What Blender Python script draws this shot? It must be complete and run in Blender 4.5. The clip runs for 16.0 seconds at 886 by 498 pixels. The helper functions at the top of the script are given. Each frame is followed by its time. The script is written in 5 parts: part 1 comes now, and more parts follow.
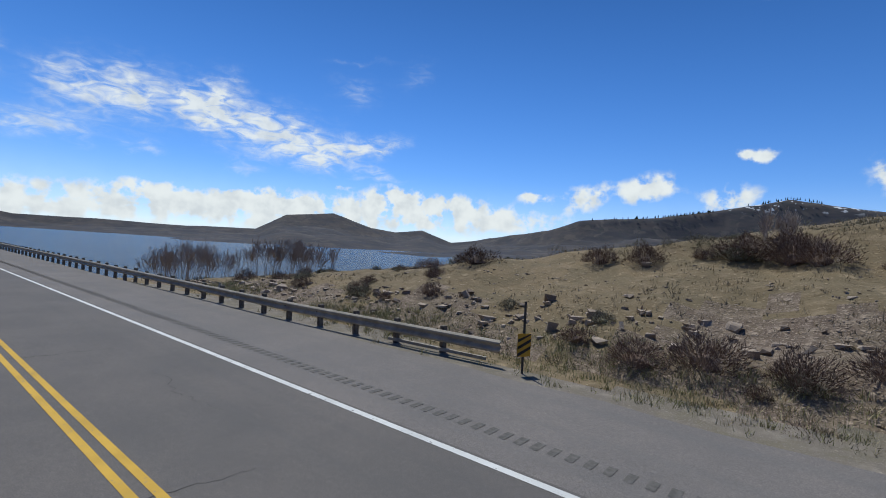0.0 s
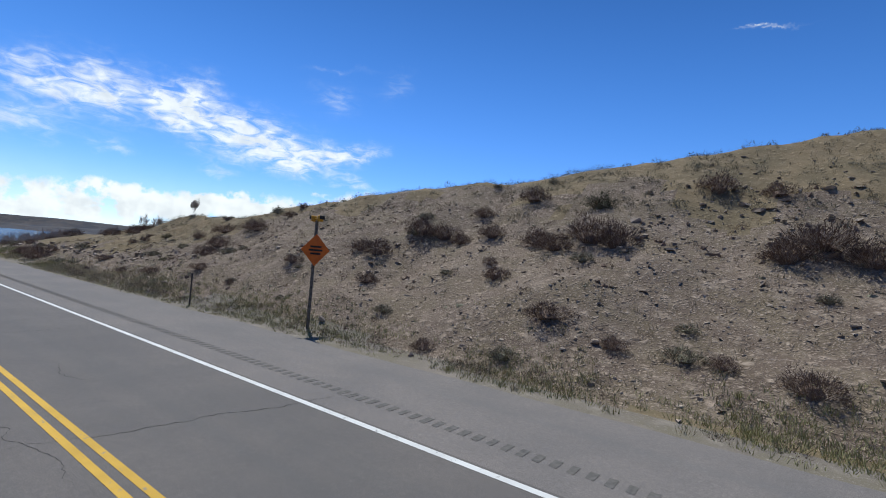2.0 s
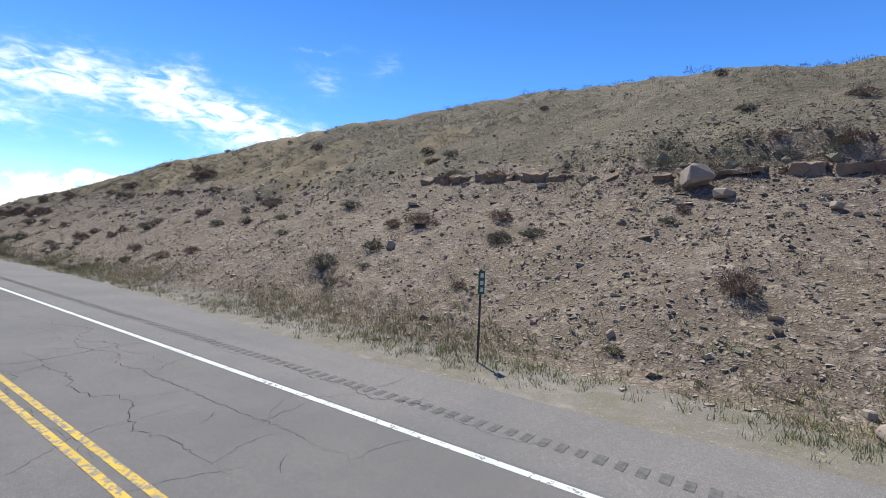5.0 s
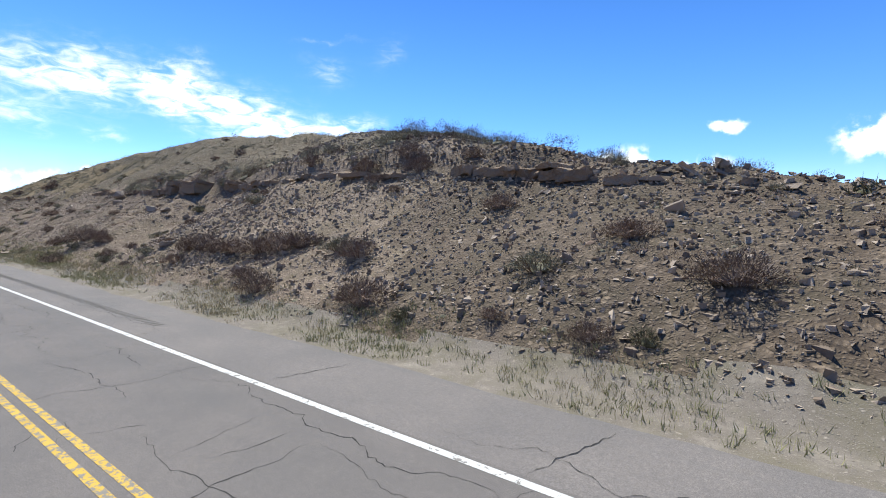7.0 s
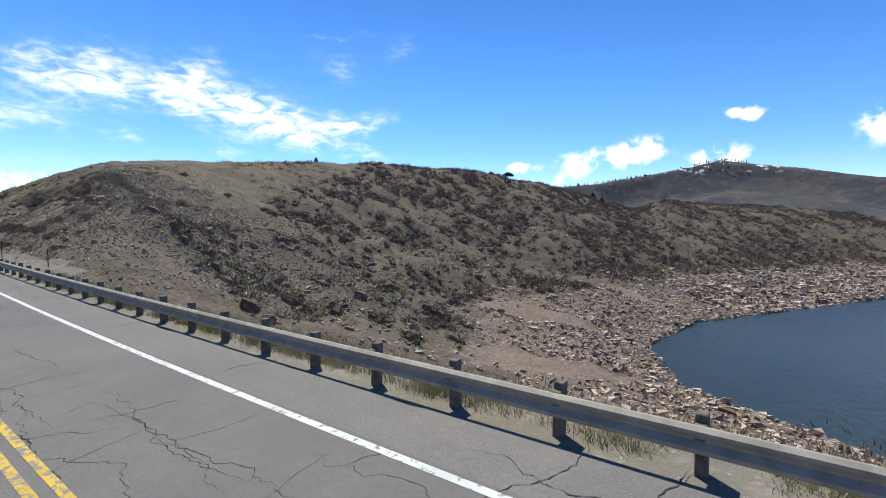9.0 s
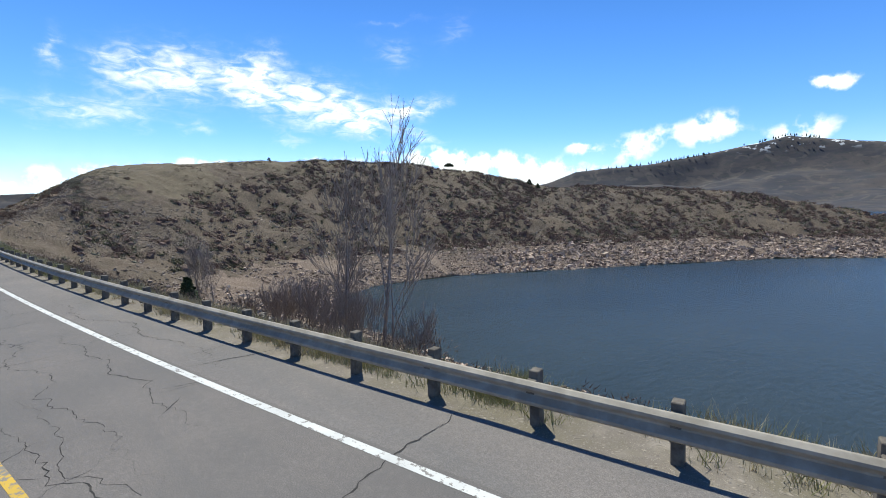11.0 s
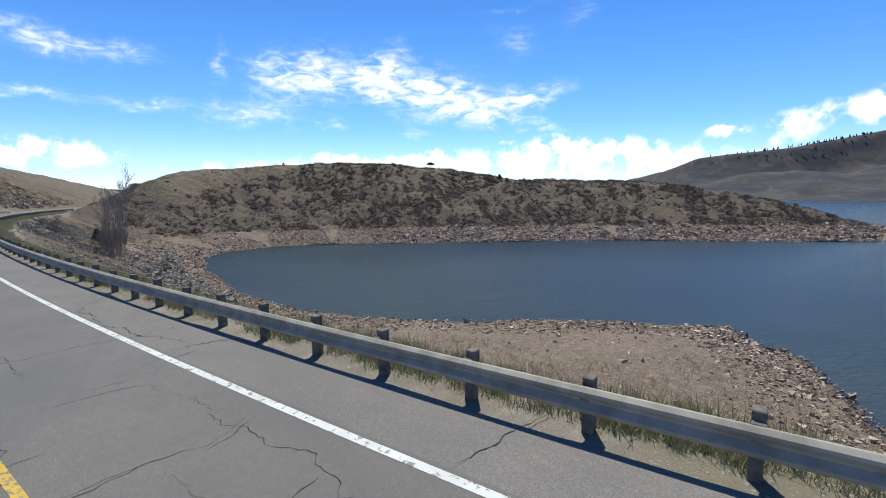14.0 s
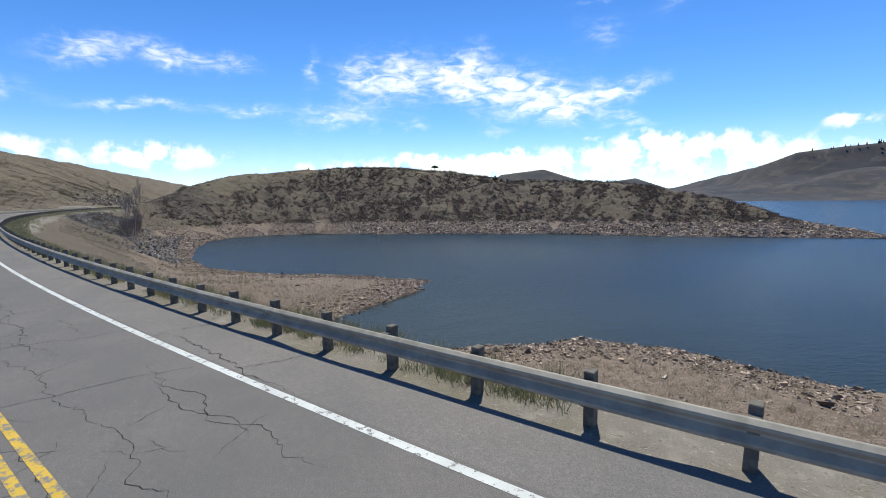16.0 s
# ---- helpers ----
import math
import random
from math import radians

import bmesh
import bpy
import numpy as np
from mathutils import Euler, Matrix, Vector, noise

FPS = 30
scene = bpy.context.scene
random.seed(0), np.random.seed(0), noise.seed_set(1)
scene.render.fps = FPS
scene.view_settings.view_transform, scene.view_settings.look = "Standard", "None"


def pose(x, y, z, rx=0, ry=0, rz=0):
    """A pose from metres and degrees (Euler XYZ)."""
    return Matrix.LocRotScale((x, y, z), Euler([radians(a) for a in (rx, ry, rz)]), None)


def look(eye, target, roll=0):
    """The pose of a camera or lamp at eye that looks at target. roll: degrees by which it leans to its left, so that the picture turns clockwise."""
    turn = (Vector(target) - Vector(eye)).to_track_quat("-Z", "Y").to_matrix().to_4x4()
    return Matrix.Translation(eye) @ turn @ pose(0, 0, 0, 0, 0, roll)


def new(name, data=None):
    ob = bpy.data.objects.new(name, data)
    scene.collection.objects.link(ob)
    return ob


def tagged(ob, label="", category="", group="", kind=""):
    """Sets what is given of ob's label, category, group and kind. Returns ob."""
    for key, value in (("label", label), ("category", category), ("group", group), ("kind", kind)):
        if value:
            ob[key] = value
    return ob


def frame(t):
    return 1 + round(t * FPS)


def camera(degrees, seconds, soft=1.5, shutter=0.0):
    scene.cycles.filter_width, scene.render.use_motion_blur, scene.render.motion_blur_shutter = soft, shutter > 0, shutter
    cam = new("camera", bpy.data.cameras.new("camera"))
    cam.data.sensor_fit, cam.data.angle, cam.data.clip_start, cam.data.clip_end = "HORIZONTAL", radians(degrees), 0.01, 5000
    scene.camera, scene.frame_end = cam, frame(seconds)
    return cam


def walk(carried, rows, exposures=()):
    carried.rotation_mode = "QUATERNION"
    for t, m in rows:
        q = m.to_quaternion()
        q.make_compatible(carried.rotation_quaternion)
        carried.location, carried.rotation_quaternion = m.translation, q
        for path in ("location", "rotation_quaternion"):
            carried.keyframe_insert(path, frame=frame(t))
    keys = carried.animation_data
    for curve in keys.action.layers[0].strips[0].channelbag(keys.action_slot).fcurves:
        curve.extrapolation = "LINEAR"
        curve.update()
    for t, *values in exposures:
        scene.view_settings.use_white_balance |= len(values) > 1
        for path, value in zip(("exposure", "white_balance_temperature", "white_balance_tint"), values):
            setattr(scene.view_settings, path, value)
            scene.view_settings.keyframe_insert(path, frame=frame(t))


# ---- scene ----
# The camera rides in a high vehicle, looking back over its left side.
EYE = 3.17
ROWS = [
    # seconds, x, y, turns about x, y and z
    (0.0, 0.60, -1.01, 89.98, -3.31, 39.01),
    (0.5, 15.66, -1.12, 90.17, -3.95, 38.00),
    (1.0, 30.72, -1.22, 90.66, -4.20, 37.22),
    (1.5, 45.78, -1.33, 90.54, -3.78, 36.84),
    (2.0, 60.84, -1.44, 91.47, -4.72, 35.97),
    (2.5, 75.90, -1.54, 91.63, -4.58, 35.50),
    (3.0, 90.96, -1.65, 91.30, -3.74, 35.41),
    (3.5, 106.02, -1.49, 90.73, -3.41, 35.44),
    (4.0, 121.08, -1.33, 90.16, -3.08, 35.47),
    (4.5, 136.14, -1.17, 89.60, -2.75, 35.49),
    (5.0, 151.20, -1.02, 89.03, -2.43, 35.50),
    (5.5, 166.26, -0.86, 88.73, -2.25, 35.12),
    (6.0, 181.32, -0.70, 88.12, -1.96, 35.52),
    (6.5, 196.38, -0.52, 88.05, -1.63, 35.73),
    (7.0, 211.44, -0.34, 87.64, -1.26, 36.45),
    (7.5, 226.50, -0.23, 87.87, -1.31, 36.58),
    (8.0, 241.56, -0.10, 87.77, -0.75, 37.25),
    (8.5, 256.61, 0.20, 87.28, -0.34, 37.51),
    (9.0, 271.65, 0.85, 86.88, -0.29, 38.04),
    (9.5, 286.67, 1.87, 86.53, -0.09, 39.08),
    (10.0, 301.66, 3.19, 86.00, 0.06, 40.63),
    (10.5, 316.59, 5.01, 85.47, 0.21, 42.62),
    (11.0, 331.43, 7.42, 84.94, 0.36, 44.83),
    (11.5, 346.15, 10.45, 84.41, 0.51, 47.10),
    (12.0, 360.74, 14.08, 83.88, 0.65, 49.31),
    (12.5, 375.19, 18.23, 83.82, 1.07, 51.70),
    (13.0, 389.47, 22.93, 83.89, 0.89, 54.18),
    (13.5, 403.55, 28.18, 83.74, 0.85, 56.70),
    (14.0, 417.41, 34.01, 83.82, 0.48, 59.17),
    (14.5, 431.07, 40.31, 83.73, 0.01, 61.60),
    (15.0, 444.51, 47.07, 83.81, -0.12, 64.04),
    (15.5, 457.68, 54.32, 83.81, 0.19, 66.49),
    (16.0, 470.52, 62.15, 83.72, 0.54, 68.83),
]
cam = camera(87.0, 16.0, soft=1.0)
walk(cam, [(t, pose(x, y, EYE, a, b, c)) for t, x, y, a, b, c in ROWS], exposures=[(0.0, -0.60, 6250, 3), (1.5, -0.42, 6250, 3), (3.0, -0.08, 6200, 4), (5.5, 0.3, 6420, 3), (7.0, 0.36, 6550, 3), (8.0, 0.18, 6580, 2), (12.0, 0.08, 6620, 0), (16.0, -0.06, 6580, 0)])

# ---- world, sun ----
SUN_AZ, SUN_EL = radians(147), radians(61)


class Nodes:
    """Short-hand for building a node tree."""

    def __init__(self, tree):
        self.t = tree
        tree.nodes.clear()

    def add(self, kind, **props):
        n = self.t.nodes.new(kind)
        for k, v in props.items():
            setattr(n, k, v)
        return n

    def put(self, sock, v):
        if isinstance(v, bpy.types.NodeSocket):
            self.t.links.new(v, sock)
        elif v is not None:
            if sock.type == "RGBA" and len(v) == 3:
                v = (*v, 1)
            sock.default_value = v

    def math(self, op, a, b=None, c=None, clamp=False):
        n = self.add("ShaderNodeMath", operation=op, use_clamp=clamp)
        for i, v in enumerate((a, b, c)):
            if v is not None:
                self.put(n.inputs[i], v)
        return n.outputs[0]

    def noise(self, vec, scale, detail=4.0, rough=0.55, dist=0.0):
        n = self.add("ShaderNodeTexNoise")
        self.put(n.inputs["Vector"], vec)
        n.inputs["Scale"].default_value, n.inputs["Detail"].default_value = scale, detail
        n.inputs["Roughness"].default_value, n.inputs["Distortion"].default_value = rough, dist
        return n.outputs["Fac"]

    def voronoi(self, vec, scale, feature="F1", out="Distance", rand=1.0):
        n = self.add("ShaderNodeTexVoronoi", feature=feature)
        self.put(n.inputs["Vector"], vec)
        n.inputs["Scale"].default_value, n.inputs["Randomness"].default_value = scale, rand
        return n.outputs[out]

    def ramp(self, fac, *stops):
        n = self.add("ShaderNodeValToRGB")
        self.put(n.inputs["Fac"], fac)
        e = n.color_ramp.elements
        while len(e) < len(stops):
            e.new(0.5)
        for el, (p, c) in zip(e, stops):
            el.position = p
            el.color = (c, c, c, 1) if isinstance(c, (int, float)) else (*c, 1)
        return n.outputs["Color"]

    def mix(self, fac, a, b, blend="MIX"):
        n = self.add("ShaderNodeMix", data_type="RGBA", blend_type=blend)
        self.put(n.inputs["Factor"], fac)
        self.put(n.inputs[6], a)
        self.put(n.inputs[7], b)
        return n.outputs[2]

    def span(self, v, a, b, lo=0.0, hi=1.0):
        n = self.add("ShaderNodeMapRange", interpolation_type="SMOOTHSTEP")
        for i, q in enumerate((v, a, b, lo, hi)):
            self.put(n.inputs[i], q)
        return n.outputs[0]


def make_sky():
    world = bpy.data.worlds.new("sky")
    world.use_nodes = True
    scene.world = world
    n = Nodes(world.node_tree)
    out, bg = n.add("ShaderNodeOutputWorld"), n.add("ShaderNodeBackground")
    sky = n.add("ShaderNodeTexSky", sky_type="NISHITA", sun_disc=False, sun_elevation=SUN_EL, sun_rotation=math.pi / 2 - SUN_AZ, altitude=2300.0)
    sky.air_density, sky.dust_density, sky.ozone_density = 1.0, 0.1, 4.0
    xyz = n.add("ShaderNodeSeparateXYZ")
    n.put(xyz.inputs[0], n.add("ShaderNodeTexCoord").outputs["Generated"])
    az = n.math("MULTIPLY", n.math("ARCTAN2", xyz.outputs[1], n.math("MULTIPLY", xyz.outputs[0], -1)), 57.2958)  # degrees from -x towards +y
    el = n.math("MULTIPLY", n.math("ARCSINE", xyz.outputs[2]), 57.2958)
    flat = n.add("ShaderNodeCombineXYZ")
    n.put(flat.inputs[0], az)
    n.put(flat.inputs[1], el)
    p = flat.outputs[0]
    # ragged edges: shift the place by noise before the soft ovals are summed
    warp = n.add("ShaderNodeTexNoise")
    n.put(warp.inputs["Vector"], p)
    warp.inputs["Scale"].default_value, warp.inputs["Detail"].default_value, warp.inputs["Roughness"].default_value = 0.32, 6.0, 0.62
    ws = n.add("ShaderNodeSeparateXYZ")
    n.put(ws.inputs[0], warp.outputs["Color"])

    def ovals(spots, push):
        a2 = n.math("MULTIPLY_ADD", n.math("SUBTRACT", ws.outputs[0], 0.5), push * 1.6, az)
        e2 = n.math("MULTIPLY_ADD", n.math("SUBTRACT", ws.outputs[1], 0.5), push, el)
        total = None
        for a, e, wa, we, lean, power in spots:
            c, s_ = math.cos(radians(lean)), math.sin(radians(lean))
            da, de = n.math("SUBTRACT", a2, a), n.math("SUBTRACT", e2, e)
            u = n.math("MULTIPLY_ADD", de, s_ / wa, n.math("MULTIPLY", da, c / wa))
            v = n.math("MULTIPLY_ADD", de, c / we, n.math("MULTIPLY", da, -s_ / we))
            r2 = n.math("MULTIPLY_ADD", u, u, n.math("MULTIPLY", v, v))
            g = n.math("MULTIPLY", n.math("EXPONENT", n.math("MULTIPLY", r2, -1.0)), power)
            total = g if total is None else n.math("ADD", total, g)
        return total

    # azimuth from -x, height, half sizes in degrees, lean, density
    cirrus = ovals([(a, e, wa, we * 1.3, lean, power * 0.9) for a, e, wa, we, lean, power in (
        (12.5, 13.7, 3.4, 1.9, 10, 0.9), (17.5, 13.8, 3.0, 1.9, 30, 1.0), (23.5, 14.6, 3.2, 1.3, 38, 1.2), (24, 12.6, 3.8, 1.6, -20, 0.9),
        (30, 12.2, 4.8, 1.9, -18, 1.1), (36, 10.9, 4.4, 1.6, -8, 1.0), (42, 11.7, 3.6, 0.8, 14, 1.0), (9, 9.4, 4.6, 1.2, 0, 0.75), (18, 8.7, 1.8, 0.5, 0, 0.5),
        (27, 7.9, 1.8, 0.6, 0, 0.5), (43, 8.1, 3.0, 0.7, -10, 0.6))], 3.8)
    wisps = ovals([
        (-15, 14.2, 3.6, 1.1, 15, 0.8), (-8, 14.4, 3.2, 1.0, 0, 0.8), (-2, 14.3, 2.6, 0.9, 0, 0.6), (6.2, 14.6, 0.7, 1.8, -15, 0.6), (-11, 9.7, 6.0, 0.55, 4, 0.65),
        (-24, 9.5, 3.5, 1.3, 10, 0.8), (-1, 9.7, 3.0, 0.6, 5, 0.6), (39.3, 17.6, 2.6, 1.6, 0, 0.38), (46.5, 20.0, 2.5, 1.4, 30, 0.22), (39.5, 20.7, 4.5, 0.35, 4, 0.2), (87.2, 25.2, 2.6, 0.16, -5, 0.7)], 3.0)
    heaps = ovals([
        (18, 4.2, 3.2, 1.1, 0, 1.1), (28, 4.7, 3.4, 1.0, 0, 1.1), (34, 4.2, 2.6, 0.8, 0, 1.0), (45.7, 5.7, 3.6, 1.2, -4, 1.1), (52, 5.6, 3.2, 1.0, 0, 1.0), (38, 6.5, 1.2, 0.4, 0, 0.8),
        (61.5, 6.8, 1.5, 0.55, 0, 1.0), (67.5, 7.0, 3.6, 1.4, 12, 0.9), (74.5, 8.0, 3.0, 1.5, 8, 1.2), (82, 7.0, 2.6, 1.3, 10, 1.1), (84.5, 11.3, 2.2, 0.6, -4, 1.1), (96.4, 9.3, 3.2, 1.9, 4, 1.4)], 1.9)
    low = ovals([
        (9, 2.4, 9, 2.0, 0, 1.0), (26, 2.8, 11, 2.0, 0, 1.0), (42, 3.9, 10, 2.2, 0, 1.0), (56, 3.8, 10, 2.0, 0, 0.95), (-10, 4.6, 6.5, 1.6, 0, 1.1), (-24, 4.8, 7, 1.5, 0, 0.8)], 1.6)
    fine = n.noise(p, 0.42, 6.0, 0.55)
    streak = n.add("ShaderNodeMapping")
    n.put(streak.inputs[0], p)
    streak.inputs["Rotation"].default_value, streak.inputs["Scale"].default_value = (0, 0, radians(-28)), (0.45, 1.3, 1)
    thread = n.noise(streak.outputs[0], 0.9, 5.0, 0.55, 0.8)
    thin = n.math("MULTIPLY", n.math("ADD", cirrus, wisps), n.span(thread, 0.22, 0.78, 0.15, 1.4))
    thin = n.math("MINIMUM", n.span(thin, 0.0, 1.25), 0.93)
    thick = n.span(n.math("MULTIPLY", n.math("ADD", heaps, low), n.span(fine, 0.30, 0.66, 0.15, 1.45)), 0.20, 0.95)
    haze = n.math("MULTIPLY", n.span(el, 9.0, 0.0), 0.22)
    cover = n.math("MAXIMUM", n.math("MAXIMUM", thin, thick), haze)
    shade = n.mix(n.span(n.noise(p, 0.55, 4.0), 0.35, 0.75), (12.6, 12.7, 12.9), (10.0, 10.3, 10.9))
    deep = n.add("ShaderNodeHueSaturation")
    n.put(deep.inputs["Color"], sky.outputs[0])
    deep.inputs["Saturation"].default_value, deep.inputs["Value"].default_value = 1.22, 1.78
    high = n.span(el, 10.0, 48.0, 1.0, 0.55)
    tone = n.add("ShaderNodeCombineColor")
    for i, share in enumerate((1.0, 0.945, 1.13)):
        n.put(tone.inputs[i], n.math("MULTIPLY", high, share))
    n.put(bg.inputs["Color"], n.mix(cover, n.mix(1.0, deep.outputs[0], tone.outputs[0], "MULTIPLY"), shade))
    bg.inputs["Strength"].default_value = 0.10
    n.t.links.new(bg.outputs[0], out.inputs[0])


make_sky()
sun_data = bpy.data.lights.new("sun", "SUN")
sun_data.energy, sun_data.angle, sun_data.color = 5.0, radians(0.53), (1.0, 0.955, 0.89)
sun = new("sun", sun_data)
sun.matrix_world = look((0, 0, 60), (-math.cos(SUN_AZ) * math.cos(SUN_EL), -math.sin(SUN_AZ) * math.cos(SUN_EL), 60 - math.sin(SUN_EL)))


# ---- materials ----
def material(name, build, rough=0.9, metal=0.0, bump=0.0, spec=0.3):
    m = bpy.data.materials.new(name)
    m.use_nodes = True
    n = Nodes(m.node_tree)
    out, b = n.add("ShaderNodeOutputMaterial"), n.add("ShaderNodeBsdfPrincipled")
    n.t.links.new(b.outputs[0], out.inputs[0])
    b.inputs["Roughness"].default_value, b.inputs["Metallic"].default_value = rough, metal
    b.inputs["Specular IOR Level"].default_value = spec
    pos = n.add("ShaderNodeNewGeometry").outputs["Position"]
    colour, height = build(n, pos, b)
    n.put(b.inputs["Base Color"], colour)
    if height is not None and bump:
        bp = n.add("ShaderNodeBump")
        bp.inputs["Strength"].default_value, bp.inputs["Distance"].default_value = 1.0, bump
        n.put(bp.inputs["Height"], height)
        n.put(b.inputs["Normal"], bp.outputs[0])
    return m


def asphalt(tone, warm):
    def build(n, p, b):
        grain = n.noise(p, 60.0, 3.0, 0.7)
        blot = n.noise(p, 0.35, 5.0, 0.6)
        lanes = n.add("ShaderNodeMapping")
        n.put(lanes.inputs[0], p)
        lanes.inputs["Scale"].default_value = (0.03, 1.1, 1)
        wear = n.noise(lanes.outputs[0], 1.0, 3.0)
        c = n.mix(n.span(blot, 0.3, 0.7), (tone * 0.95, tone * 0.868, tone * 0.825), (tone * 1.2, tone * 1.10 * warm, tone * 1.015 * warm))
        c = n.mix(n.span(grain, 0.35, 0.68), n.mix(0.5, c, (0.03, 0.03, 0.032)), c)
        c = n.mix(n.math("MULTIPLY", n.span(wear, 0.48, 0.68), 0.30), c, (tone * 0.6, tone * 0.6, tone * 0.6))
        patch = n.noise(p, 2.6, 7.0, 0.72, 0.4)
        c = n.mix(n.math("MULTIPLY", n.span(patch, 0.46, 0.66), 0.30), c, (tone * 0.68, tone * 0.62, tone * 0.6))
        mottle = n.noise(p, 11.0, 5.0, 0.75)
        c = n.mix(n.math("MULTIPLY", n.span(mottle, 0.40, 0.66), 0.34), c, (tone * 0.58, tone * 0.535, tone * 0.51))
        c = n.mix(n.math("MULTIPLY", n.span(mottle, 0.42, 0.28), 0.30), c, (tone * 1.5, tone * 1.4, tone * 1.28))
        return c, grain
    return build


def ground(dark, mid, pale, stones=0.5, grass=None, fine=1.0):
    def build(n, p, b):
        big, small = n.noise(p, 0.12, 5.0, 0.6), n.noise(p, 1.7, 6.0, 0.65)
        c = n.mix(n.span(big, 0.32, 0.68), dark, mid)
        c = n.mix(n.span(small, 0.45, 0.72), c, pale)
        if grass:
            c = n.mix(n.math("MULTIPLY", n.span(n.noise(p, 0.5, 5.0, 0.7), 0.42, 0.62), 0.8), c, grass)
        bend = n.add("ShaderNodeVectorMath", operation="MULTIPLY_ADD")
        wob = n.add("ShaderNodeTexNoise")
        n.put(wob.inputs["Vector"], p)
        wob.inputs["Scale"].default_value = 2.3
        n.put(bend.inputs[0], wob.outputs["Color"])
        bend.inputs[1].default_value = (0.35, 0.35, 0.35)
        n.put(bend.inputs[2], p)
        height = n.math("MULTIPLY", small, 0.9)
        for scale, weight, share in ((2.6 * fine, 0.55, stones * 0.45), (6.0 * fine, 0.40, stones), (13.0 * fine, 0.22, min(1.0, stones * 1.5))):
            sep = n.add("ShaderNodeSeparateColor")
            n.put(sep.inputs[0], n.voronoi(bend.outputs[0], scale, out="Color"))
            dome = n.span(n.voronoi(bend.outputs[0], scale), 0.62, 0.12)
            here = n.math("MULTIPLY", n.span(sep.outputs[0], 1.0 - share, 1.02 - share), dome)
            tint = n.mix(sep.outputs[1], [q * 0.8 for q in dark], [min(0.5, q * 1.4) for q in pale])
            c = n.mix(n.math("MULTIPLY", here, 0.8), c, tint)
            height = n.math("ADD", height, n.math("MULTIPLY", n.math("MULTIPLY", here, n.math("ADD", sep.outputs[2], 0.35)), weight))
        return c, height
    return build


def plain(a, b2, scale=4.0):
    def build(n, p, b):
        f = n.noise(p, scale, 5.0, 0.6)
        return n.mix(n.span(f, 0.3, 0.7), a, b2), f
    return build


def varied(a, b2, scale=3.0, spread=0.35, leafy=0.45):
    """Two tones, by island and by noise."""
    def build(n, p, b):
        r = n.add("ShaderNodeNewGeometry").outputs["Random Per Island"]
        o = n.add("ShaderNodeObjectInfo").outputs["Random"]
        f = n.math("ADD", n.math("MULTIPLY", n.noise(p, scale, 4.0), 0.5), n.math("MULTIPLY_ADD", r, leafy, n.math("MULTIPLY", o, spread)))
        return n.mix(n.span(f, 0.2, 1.0), a, b2), n.noise(p, scale * 6, 4.0)
    return build


def worn_paint(colour, under, left=0.60):
    def build(n, p, b):
        chips = n.noise(p, 7.0, 6.0, 0.72)
        c = n.mix(n.span(n.noise(p, 1.2, 4.0), 0.3, 0.75), colour, [q * 0.8 for q in colour])
        return n.mix(n.span(chips, left, left + 0.06), c, under), chips
    return build


def far_land(n, p, b):
    sep = n.add("ShaderNodeSeparateXYZ")
    n.put(sep.inputs[0], p)
    stretch = n.add("ShaderNodeMapping")
    n.put(stretch.inputs[0], p)
    stretch.inputs["Scale"].default_value = (1, 1, 3.5)
    f, g = n.noise(stretch.outputs[0], 0.006, 7.0, 0.62), n.noise(p, 0.03, 6.0, 0.7)
    # bluish base tones: distance haze is mixed into the land's colour
    c = n.mix(n.span(f, 0.35, 0.65), (0.043, 0.044, 0.055), (0.080, 0.070, 0.069))
    c = n.mix(n.math("MULTIPLY", n.span(g, 0.5, 0.66), 0.7), c, (0.040, 0.048, 0.050))
    gully = n.noise(p, 0.012, 3.0, 0.5, 1.5)
    c = n.mix(n.math("MULTIPLY", n.span(gully, 0.55, 0.62), 0.35), c, (0.14, 0.12, 0.10))
    snow = n.math("MULTIPLY", n.span(sep.outputs[2], 270.0, 330.0), n.span(n.noise(p, 0.022, 4.0, 0.6), 0.57, 0.60))
    c = n.mix(snow, c, (0.8, 0.82, 0.85))
    return c, g


def water(n, p, b):
    b.inputs["IOR"].default_value = 1.33
    w = n.add("ShaderNodeMapping")
    n.put(w.inputs[0], p)
    w.inputs["Scale"].default_value = (1.0, 0.45, 1.0)
    w.inputs["Rotation"].default_value = (0, 0, 0.5)
    h = n.math("ADD", n.noise(w.outputs[0], 1.6, 5.0, 0.6), n.math("MULTIPLY", n.noise(w.outputs[0], 0.25, 2.0), 1.2))
    return n.mix(n.span(n.noise(p, 0.01, 4.0), 0.35, 0.7), (0.026, 0.037, 0.041), (0.045, 0.058, 0.060)), h


